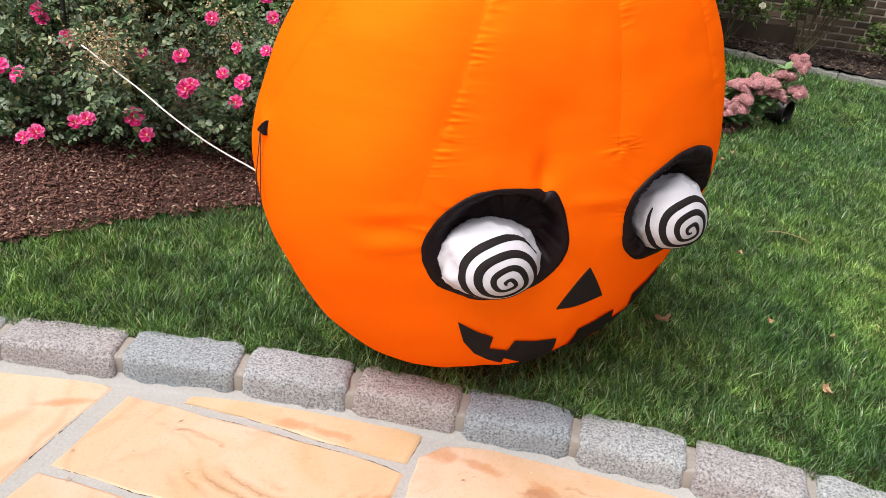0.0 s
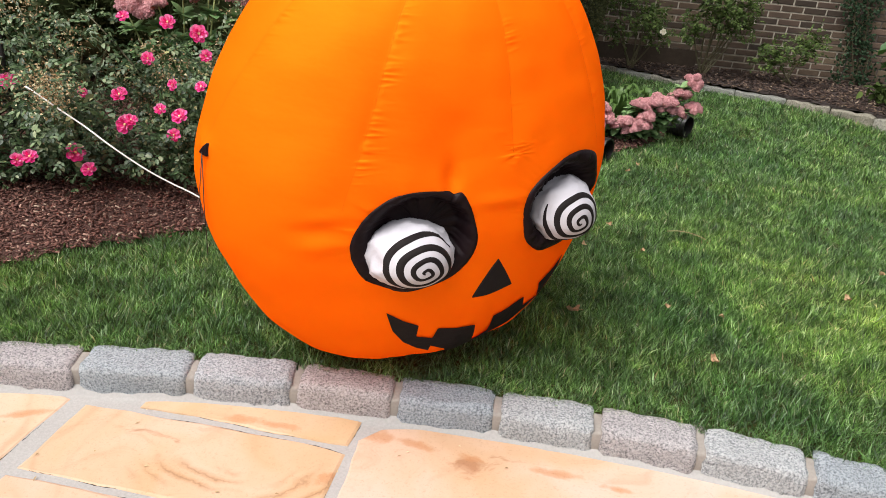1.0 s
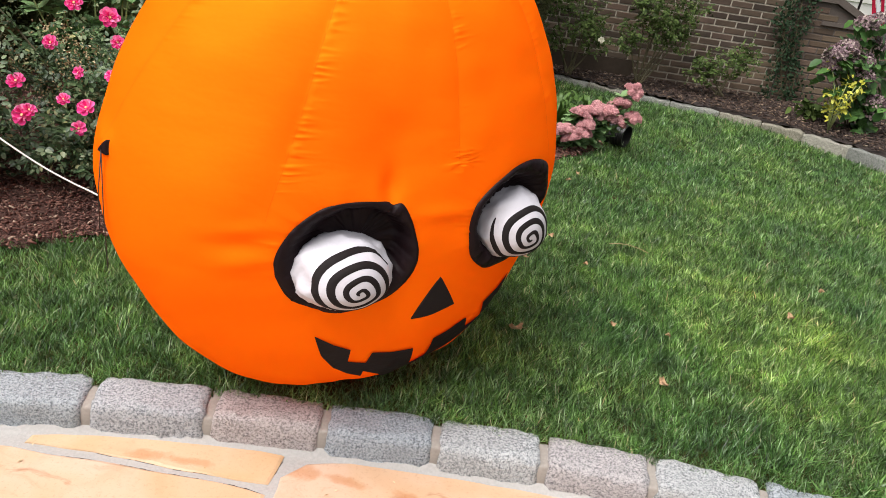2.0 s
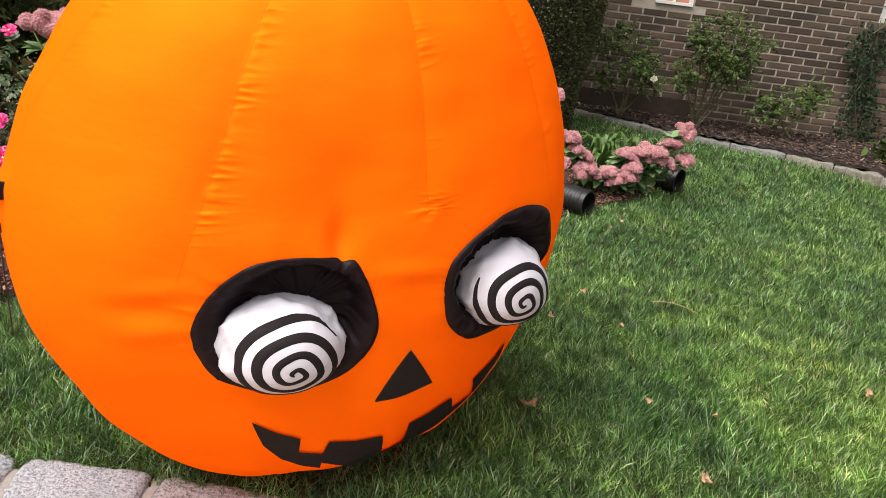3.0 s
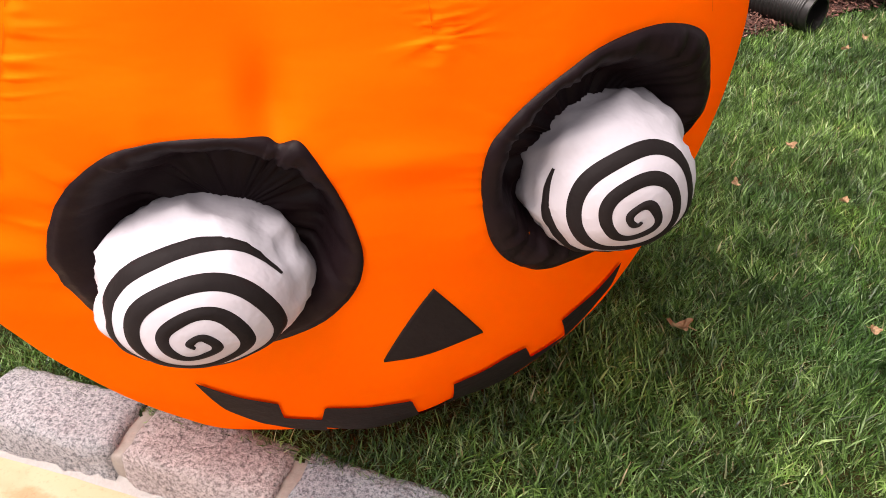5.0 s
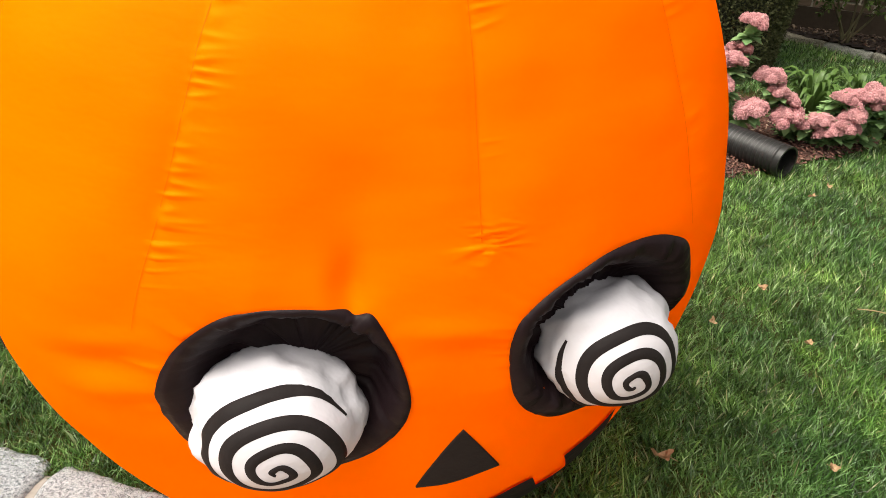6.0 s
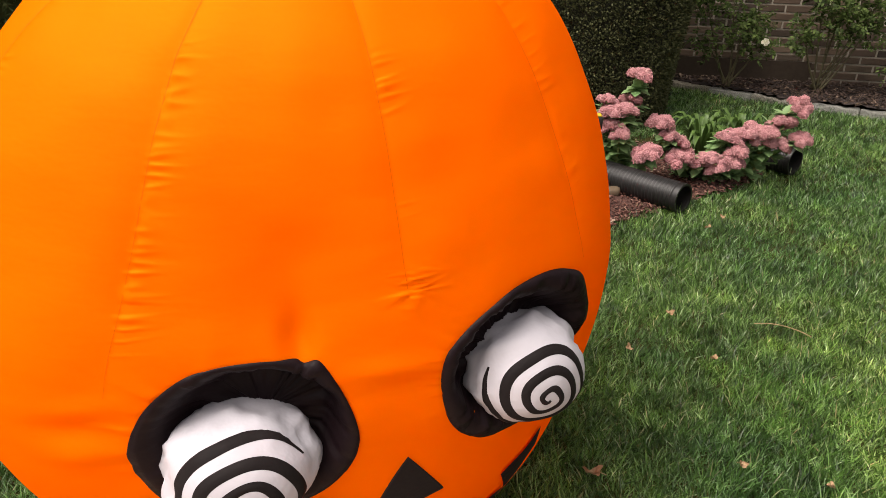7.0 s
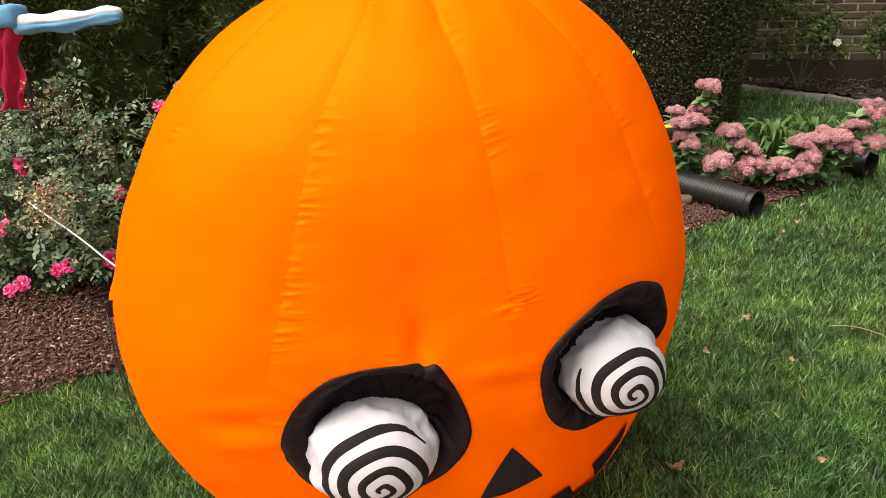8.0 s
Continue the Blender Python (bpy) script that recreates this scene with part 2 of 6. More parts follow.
def flagstone(name, cast, rusty, ringed):
    n = Nodes(name)
    oi = n.t.nodes.new("ShaderNodeObjectInfo")
    shift = n.add("ShaderNodeVectorMath")
    shift.operation = "MULTIPLY_ADD"
    n.link(oi.outputs["Random"], shift.inputs[0])
    shift.inputs[1].default_value = (37, 91, 13)
    n.link(n.coords(), shift.inputs[2])
    co = shift.outputs[0]
    warp = n.add("ShaderNodeTexNoise", Scale=2.2, Detail=3.0, Roughness=0.55)
    n.link(co, warp.inputs["Vector"])
    bent = n.add("ShaderNodeVectorMath")
    bent.operation = "MULTIPLY_ADD"
    n.link(warp.outputs["Color"], bent.inputs[0])
    bent.inputs[1].default_value = (0.5, 0.5, 0.1)
    n.link(co, bent.inputs[2])
    wave = n.add("ShaderNodeTexNoise", Scale=9.0, Detail=5.0, Roughness=0.6, Distortion=0.8)
    streak = n.add("ShaderNodeMapping")
    streak.inputs["Scale"].default_value = (0.28, 1.6, 1.0)
    n.link(bent.outputs[0], streak.inputs["Vector"])
    n.link(streak.outputs["Vector"], wave.inputs["Vector"])
    vein = n.ramp(wave.outputs["Fac"], [(0.30, (0.74, 0.62, 0.50)), (0.40, (0.97, 0.93, 0.89)), (0.6, (1, 1, 1)), (0.75, (1.0, 1.04, 1.1))])
    tone = n.ramp(n.noise(2.0, 4.0, 0.55, bent.outputs[0]), [(0.28, (0.53, 0.36, 0.20)), (0.42, (0.575, 0.41, 0.26)), (0.55, (0.61, 0.465, 0.345)), (0.70, (0.63, 0.51, 0.43))])
    rust = n.ramp(n.noise(6.5, 5.0, 0.66, bent.outputs[0], (0.45, 1.5, 1.0)), [(rusty, (0, 0, 0)), (rusty + 0.03, (0.4, 0.4, 0.4)), (rusty + 0.09, (1, 1, 1))])
    own = n.ramp(oi.outputs["Random"], [(0.0, (1.0, 0.97, 0.89)), (0.4, (1.0, 1.0, 0.99)), (0.7, (1.0, 0.945, 0.97)), (1.0, (0.98, 0.94, 0.85))])
    c = n.mix(n.mix(0.75, (0, 0, 0), rust), tone, (0.33, 0.15, 0.065))
    c = n.mix(0.42, c, vein, "MULTIPLY")
    c = n.mix(1.0, c, own, "MULTIPLY")
    rings = n.add("ShaderNodeTexWave", Scale=2.6, Distortion=9.0, Detail=3.0)
    rings.inputs["Detail Scale"].default_value = 0.7
    n.link(bent.outputs[0], rings.inputs["Vector"])
    layer = n.ramp(rings.outputs["Fac"], [(0.0, (0.70, 0.58, 0.46)), (0.09, (0.93, 0.88, 0.82)), (0.3, (1, 1, 1))])
    where = n.ramp(n.noise(1.7, 2.0, 0.5, co), [(0.50, (0.04, 0.04, 0.04)), (0.70, (ringed, ringed, ringed))])
    c = n.mix(where, c, n.mix(1.0, c, layer, "MULTIPLY"))
    c = n.mix(1.0, c, cast, "MULTIPLY")
    # bled stains, and the bedding lines that show at the end of one flag
    place = n.t.nodes.new("ShaderNodeNewGeometry").outputs["Position"]
    edge = ragged(n, stained(n, STAINS, place), n.noise(26, 5.0, 0.65, place), 1.0)
    bled = n.ramp(edge, [(0.45, (0.8, 0.8, 0.8)), (0.78, (0.55, 0.55, 0.55)), (1.0, (0.0, 0.0, 0.0))])
    c = n.mix(bled, c, (0.36, 0.165, 0.07))
    bands = ragged(n, stained(n, [(-0.10, 1.225, 0.225, 0.165, -8)], place), n.noise(9, 4.0, 0.6, place), 0.5)
    line = n.add("ShaderNodeMath")
    line.operation = "PINGPONG"
    n.link(bands, line.inputs[0])
    line.inputs[1].default_value = 0.1
    thin = n.ramp(line.outputs[0], [(0.0, (0.50, 0.38, 0.26)), (0.02, (0.76, 0.66, 0.54)), (0.075, (1.0, 1.0, 1.0))])
    near = ragged(n, stained(n, [(0.05, 1.085, 0.26, 0.12, 30), (-0.2, 1.15, 0.26, 0.09, -14)], place), n.noise(14, 4.0, 0.6, place), 0.8)
    c = n.mix(n.ramp(near, [(0.55, (0.75, 0.75, 0.75)), (1.0, (0.0, 0.0, 0.0))]), c, n.mix(1.0, c, thin, "MULTIPLY"))
    grime = n.ramp(n.noise(160, 3.0, 0.7, co), [(0.25, (0.75, 0.7, 0.65)), (0.45, (1, 1, 1))])
    c = n.mix(0.7, c, grime, "MULTIPLY")
    nor = n.bump(n.noise(90, 4.0, 0.7, co), 0.25, 0.002, n.bump(n.noise(6, 3.0, 0.5, co), 0.3, 0.012))
    return n.done(c, 0.62, nor, spec=0.4)


def brickwork():
    n = Nodes("old_brown_brick")
    oi = n.t.nodes.new("ShaderNodeObjectInfo").outputs["Random"]
    isl = n.t.nodes.new("ShaderNodeNewGeometry").outputs["Random Per Island"]
    both = n.add("ShaderNodeMath")
    both.operation = "ADD"
    n.link(oi, both.inputs[0])
    n.link(isl, both.inputs[1])
    fr = n.add("ShaderNodeMath")
    fr.operation = "FRACT"
    n.link(both.outputs[0], fr.inputs[0])
    tone = n.ramp(fr.outputs[0], [(0.0, (0.050, 0.034, 0.022)), (0.3, (0.105, 0.069, 0.043)), (0.55, (0.140, 0.102, 0.064)), (0.8, (0.138, 0.088, 0.062)), (1.0, (0.068, 0.050, 0.033))])
    world_co = n.t.nodes.new("ShaderNodeNewGeometry").outputs["Position"]
    soot = n.ramp(n.noise(1.3, 4.0, 0.6, world_co), [(0.38, (0.45, 0.42, 0.42)), (0.62, (1, 1, 1))])
    bloom = n.ramp(n.noise(4.0, 4.0, 0.6, world_co), [(0.55, (0, 0, 0)), (0.75, (0.5, 0.5, 0.5))])
    c = n.mix(1.0, n.mix(bloom, tone, (0.21, 0.155, 0.105)), soot, "MULTIPLY")
    return n.done(c, 0.85, n.bump(n.noise(120, 4.0, 0.7, world_co), 0.5, 0.004))


def mulchy(name, stops):
    n = Nodes(name)
    isl = n.t.nodes.new("ShaderNodeNewGeometry").outputs["Random Per Island"]
    c = n.ramp(isl, stops)
    f = n.noise(150, 3.0, stretch=(1, 1, 1))
    return n.done(n.mix(n.mix(0.5, (0, 0, 0), f), c, (0.05, 0.025, 0.02)), 0.85, n.bump(f, 0.4, 0.002))


def lawn_blades():
    """Grass: every blade its own tone, tufts of deeper and paler green, broad worn and lush patches."""
    n = Nodes("grass_blade")
    isl = n.t.nodes.new("ShaderNodeNewGeometry").outputs["Random Per Island"]
    c = n.ramp(isl, [(0.0, (0.016, 0.036, 0.008)), (0.38, (0.064, 0.142, 0.031)), (0.72, (0.153, 0.295, 0.071)), (0.91, (0.275, 0.44, 0.175)), (0.97, (0.40, 0.52, 0.31)), (1.0, (0.46, 0.36, 0.22))])
    tuft = n.ramp(n.noise(10.0, 4.0, 0.62), [(0.34, (0.40, 0.45, 0.42)), (0.52, (0.94, 0.94, 0.94)), (0.68, (1.38, 1.36, 1.2))])
    worn = n.ramp(n.noise(1.9, 3.0, 0.6), [(0.36, (0.66, 0.78, 0.74)), (0.5, (0.98, 0.98, 0.95)), (0.64, (1.24, 1.16, 0.98))])
    c = n.mix(1.0, n.mix(1.0, c, tuft, "MULTIPLY"), worn, "MULTIPLY")
    # brighter light painted into the middle of the lawn: broad, paler, ragged at its rim
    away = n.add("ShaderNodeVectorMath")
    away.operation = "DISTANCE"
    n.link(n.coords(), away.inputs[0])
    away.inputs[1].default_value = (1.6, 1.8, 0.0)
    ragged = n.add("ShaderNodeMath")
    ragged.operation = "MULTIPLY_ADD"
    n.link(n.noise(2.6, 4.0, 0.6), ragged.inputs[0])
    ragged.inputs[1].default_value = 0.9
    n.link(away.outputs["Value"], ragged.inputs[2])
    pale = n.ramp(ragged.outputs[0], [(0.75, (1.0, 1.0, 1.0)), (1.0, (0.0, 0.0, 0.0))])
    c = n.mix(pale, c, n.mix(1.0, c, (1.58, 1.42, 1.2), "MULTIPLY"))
    return n.done(c, 0.36, None, spec=0.5, sheer=0.32)


MAT_NYLON = nylon()
MAT_BLACK = plain("black_nylon", (0.0055, 0.0026, 0.0034), (0.012, 0.0058, 0.0075), 22, 0.5, 0.4, 0.006, spec=0.11)
MAT_WHITE = plain("white_nylon", (0.42, 0.402, 0.438), (0.51, 0.49, 0.53), 14, 0.6, 0.55, 0.010, spec=0.25)
MAT_STRIPE = plain("black_print", (0.0095, 0.0075, 0.0075), (0.018, 0.0145, 0.0145), 25, 0.6, 0.45, 0.006, spec=0.07)
MAT_SEAM = plain("seam_stitch", (0.72, 0.095, 0.0), (0.84, 0.12, 0.0), 80, 0.6, spec=0.07, sheer=0.2)
MAT_STEM = plain("brown_nylon", (0.11, 0.035, 0.012), (0.16, 0.06, 0.02), 20, 0.5)
MAT_CORD = plain("black_cord", (0.010, 0.008, 0.007), (0.02, 0.016, 0.013), 90, 0.7)
MAT_WIRE = plain("white_cable", (0.72, 0.7, 0.66), (0.8, 0.78, 0.75), 60, 0.45)
MAT_GRANITE = granite("grey_granite", (0.235, 0.248, 0.26), (0.50, 0.508, 0.518), (0.04, 0.044, 0.05), (1.0, 0.90, 0.88))
MAT_PINK_GRANITE = granite("pink_granite", (0.24, 0.212, 0.208), (0.50, 0.455, 0.448), (0.045, 0.038, 0.038), (1.0, 0.97, 0.96))
MAT_EDGING = granite("weathered_granite", (0.145, 0.142, 0.118), (0.31, 0.295, 0.25), (0.04, 0.04, 0.03), (0.95, 0.9, 0.8))
MAT_MORTAR = plain("grey_mortar", (0.25, 0.24, 0.23), (0.37, 0.355, 0.335), 150, 0.9, 0.5, 0.003, big=6)
MAT_KERB_JOINT = plain("grey_brown_mortar", (0.20, 0.178, 0.155), (0.30, 0.27, 0.24), 150, 0.9, 0.5, 0.003, big=6)
MAT_FLAG = flagstone("yellow_sandstone_flag", (0.745, 0.70, 0.65), 0.66, 0.6)
MAT_PINK_FLAG = flagstone("pinkish_sandstone_flag", (0.78, 0.74, 0.73), 0.62, 0.25)
MAT_BRICK = brickwork()
MAT_JOINT = plain("lime_joint", (0.29, 0.255, 0.205), (0.47, 0.42, 0.34), 90, 0.95, 0.5, 0.004)
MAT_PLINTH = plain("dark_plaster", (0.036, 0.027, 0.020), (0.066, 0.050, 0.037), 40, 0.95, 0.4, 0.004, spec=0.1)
MAT_CAP = plain("weathered_capstone", (0.07, 0.055, 0.045), (0.115, 0.092, 0.078), 35, 0.85, 0.4, 0.004)
MAT_SOIL = plain("dark_soil", (0.015, 0.010, 0.008), (0.04, 0.025, 0.019), 60, 0.95, 0.8, 0.012)
MAT_RED_SOIL = plain("red_brown_mulch_bed", (0.045, 0.017, 0.012), (0.095, 0.04, 0.028), 70, 0.95, 0.8, 0.012)
MAT_CHIP_RED = mulchy("red_mulch_chip", [(0.0, (0.045, 0.014, 0.009)), (0.5, (0.12, 0.042, 0.028)), (0.86, (0.21, 0.095, 0.066)), (0.96, (0.36, 0.22, 0.16)), (1.0, (0.52, 0.40, 0.29))])
MAT_CHIP_BROWN = mulchy("brown_mulch_chip", [(0.0, (0.014, 0.008, 0.005)), (0.6, (0.04, 0.023, 0.014)), (0.85, (0.085, 0.052, 0.033)), (0.97, (0.2, 0.14, 0.09)), (1.0, (0.42, 0.33, 0.24))])
MAT_TURF = plain("turf_thatch", (0.026, 0.024, 0.008), (0.090, 0.078, 0.030), 130, 1.0, 1.0, 0.02, big=3, spec=0.02)
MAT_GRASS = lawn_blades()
MAT_FAR_LAWN = plain("distant_lawn", (0.030, 0.050, 0.012), (0.085, 0.125, 0.035), 60, 1.0, 0.6, 0.02, big=0.7, spec=0.02)
MAT_ROSE_LEAF = leafy("rose_leaf", [(0.0, (0.018, 0.038, 0.013)), (0.45, (0.058, 0.108, 0.040)), (0.8, (0.145, 0.205, 0.092)), (0.95, (0.26, 0.30, 0.17)), (1.0, (0.38, 0.36, 0.15))], 0.42, 0.2, 0.4, (5.0, (0.035, 0.055, 0.025)))
MAT_CANE = plain("rose_cane", (0.07, 0.055, 0.03), (0.12, 0.11, 0.05), 50, 0.7)
MAT_TWIG = leafy("dried_seed_head", [(0.0, (0.19, 0.12, 0.055)), (0.6, (0.34, 0.25, 0.13)), (1.0, (0.52, 0.44, 0.28))], 0.8, 0.1)
MAT_PETAL = leafy("pink_petal", [(0.0, (0.80, 0.03, 0.24)), (0.5, (0.92, 0.08, 0.38)), (1.0, (0.94, 0.36, 0.58))], 0.5, 0.3)
MAT_PALE_PETAL = leafy("pale_petal", [(0.0, (0.75, 0.72, 0.55)), (1.0, (0.85, 0.83, 0.72))], 0.5, 0.3)
MAT_POLLEN = plain("yellow_stamens", (0.75, 0.55, 0.2), (0.85, 0.7, 0.4), 200, 0.8)
MAT_SEDUM = leafy("sedum_floret", [(0.0, (0.58, 0.27, 0.29)), (0.5, (0.67, 0.34, 0.355)), (1.0, (0.76, 0.45, 0.44))], 0.8, 0.35, 0.1)
MAT_SEDUM_LEAF = leafy("sedum_leaf", [(0.0, (0.13, 0.24, 0.09)), (1.0, (0.34, 0.50, 0.22))], 0.5, 0.25)
MAT_STRAP = leafy("strap_leaf", [(0.0, (0.04, 0.085, 0.018)), (1.0, (0.11, 0.19, 0.045))], 0.45, 0.3)
MAT_STALK = plain("pale_stalk", (0.32, 0.40, 0.14), (0.42, 0.48, 0.2), 40, 0.6)
MAT_PIPE = plain("black_plastic_pipe", (0.009, 0.009, 0.009), (0.02, 0.019, 0.018), 40, 0.38, 0.15, 0.002, spec=0.45)
MAT_HEDGE = leafy("hedge_leaf", [(0.0, (0.045, 0.05, 0.022)), (0.6, (0.085, 0.092, 0.04)), (1.0, (0.14, 0.145, 0.066))], 0.6, 0.15, 0.12)
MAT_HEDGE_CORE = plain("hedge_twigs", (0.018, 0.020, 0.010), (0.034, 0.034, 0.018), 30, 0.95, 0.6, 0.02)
MAT_CONIFER = leafy("conifer_needles", [(0.0, (0.06, 0.078, 0.028)), (0.6, (0.115, 0.14, 0.052)), (1.0, (0.19, 0.215, 0.085))], 0.7, 0.2, 0.12, (1.8, (0.06, 0.08, 0.03)))
MAT_WALL_LEAF = leafy("shrub_leaf", [(0.0, (0.026, 0.044, 0.010)), (0.6, (0.056, 0.090, 0.021)), (1.0, (0.11, 0.155, 0.042))], 0.6, 0.2, 0.15)
MAT_IVY = leafy("ivy_leaf", [(0.0, (0.012, 0.026, 0.012)), (1.0, (0.028, 0.055, 0.025))], 0.6, 0.15, 0.12)
MAT_YELLOW_LEAF = leafy("yellow_leaf", [(0.0, (0.42, 0.42, 0.05)), (1.0, (0.62, 0.60, 0.10))], 0.5, 0.3)
MAT_HYDRANGEA_LEAF = leafy("hydrangea_leaf", [(0.0, (0.035, 0.09, 0.022)), (1.0, (0.09, 0.19, 0.045))], 0.45, 0.25)
MAT_HYDRANGEA = leafy("faded_hydrangea_petal", [(0.0, (0.13, 0.075, 0.095)), (0.6, (0.27, 0.19, 0.20)), (1.0, (0.46, 0.38, 0.33))], 0.7, 0.2)
MAT_DRY_LEAF = plain("dry_leaf", (0.24, 0.12, 0.06), (0.62, 0.42, 0.24), 110, 0.75, 0.5, 0.002, sheer=0.2, big=30)
MAT_PEBBLE = plain("tan_stone", (0.075, 0.048, 0.026), (0.13, 0.088, 0.05), 50, 0.8, 0.4, 0.003)
MAT_YELLOW_PLASTIC = plain("yellow_plastic", (0.60, 0.40, 0.02), (0.70, 0.48, 0.03), 30, 0.5)
MAT_IRON = plain("black_iron", (0.015, 0.015, 0.015), (0.03, 0.028, 0.028), 60, 0.5)
MAT_PAINT = plain("white_paint", (0.72, 0.70, 0.67), (0.8, 0.78, 0.75), 20, 0.6)
MAT_TERRACOTTA = plain("orange_pane", (0.42, 0.17, 0.09), (0.52, 0.24, 0.14), 15, 0.5)
MAT_RED_CLOTH = plain("red_cloth", (0.36, 0.008, 0.035), (0.48, 0.018, 0.055), 60, 0.8, 0.4, 0.003, sheer=0.2, spec=0.2)
MAT_BLUE_CLOTH = plain("blue_cloth", (0.10, 0.32, 0.55), (0.15, 0.42, 0.65), 60, 0.75, 0.4, 0.003, sheen=0.2, sheer=0.2)
MAT_WHITE_CLOTH = plain("white_cloth", (0.70, 0.69, 0.72), (0.78, 0.77, 0.8), 60, 0.75, 0.4, 0.003, sheen=0.2, sheer=0.2)


# ---- plan ----
KERB_X, KERB_Y, KERB_R = -1.05, -4.645, 6.2  # centre and radius of the kerb's back edge
PATIO_Z = -0.07
BED_X = [-4.0, -1.5, -1.01, -0.887, -0.76, -0.616, -0.344, 0.0, 0.5, 1.0, 1.153, 1.258, 1.536, 1.885, 2.05]
BED_Y = [0.5, 1.62, 1.89, 1.96, 2.05, 2.13, 2.256, 2.42, 2.65, 2.98, 3.113, 3.196, 3.405, 3.675, 3.95]
EDGE_X = [1.2, 1.6, 2.0, 2.2, 2.4, 2.6, 2.83, 3.05, 3.215, 3.57, 3.773, 3.864, 4.0, 4.2]
EDGE_Y = [5.87, 5.73, 5.50, 5.31, 5.12, 4.95, 4.80, 4.70, 4.61, 4.285, 3.994, 3.77, 3.3, 2.6]
WALL_AT, WALL_TURN = Vector((4.0, 5.26, 0.03)), radians(170.2)


def in_rose_bed(x, y):
    behind = (y > np.interp(x, BED_X, BED_Y)) & (kerb_radius(x, y) > KERB_R + 0.03)
    return behind & (x < 2.05) & ((x < 1.45) | (y < 4.25))


def in_wall_bed(x, y):
    return (y > np.interp(x, EDGE_X, EDGE_Y, left=9.0, right=9.0)) & (x > 1.2) | (x >= 4.2) & (y > 2.5)


def kerb_radius(x, y):
    return np.hypot(x - KERB_X, y - KERB_Y)


# ---- ground, lawn, beds ----
def lawn_rise(x, y):
    """The lawn climbs a little towards the wall's planting strip."""
    u = np.clip((y - 3.7) / 1.0, 0.0, 1.0)
    return 0.05 * u * u * (3 - 2 * u)


def ground_sheet():
    v, f = [], []
    rings = [0.0, 4.0, 12.0, 40.0, 150.0, 600.0, 2500.0]
    for r in rings:
        for k in range(48):
            a = 2 * math.pi * k / 48
            v.append((r * math.cos(a), 2 + r * math.sin(a), -0.16))
    return solid("ground", v, grid_faces(len(rings), 48, True), MAT_FAR_LAWN)


tagged(new("ground", ground_sheet()), "grassy ground reaching to the horizon", "ground", kind="structure")


def lawn_sheet():
    v, cols, rows = [], 120, 60
    for i in range(rows):
        r = KERB_R - 0.005 + (i / (rows - 1)) ** 1.4 * 7.5
        for j in range(cols):
            a = radians(0 + 170 * j / (cols - 1))
            x, y = KERB_X + r * math.cos(a), KERB_Y + r * math.sin(a)
            v.append((x, y, float(lawn_rise(x, y)) - 0.004 + 0.010 * noise.noise((x * 2.5, y * 2.5, 0)) * min(1, i / 6)))
    return solid("lawn", v, [q[::-1] for q in grid_faces(rows, cols)], MAT_TURF, True)


lawn = tagged(new("lawn", lawn_sheet()), "thatchy soil under a mown green lawn", "lawn", kind="structure")


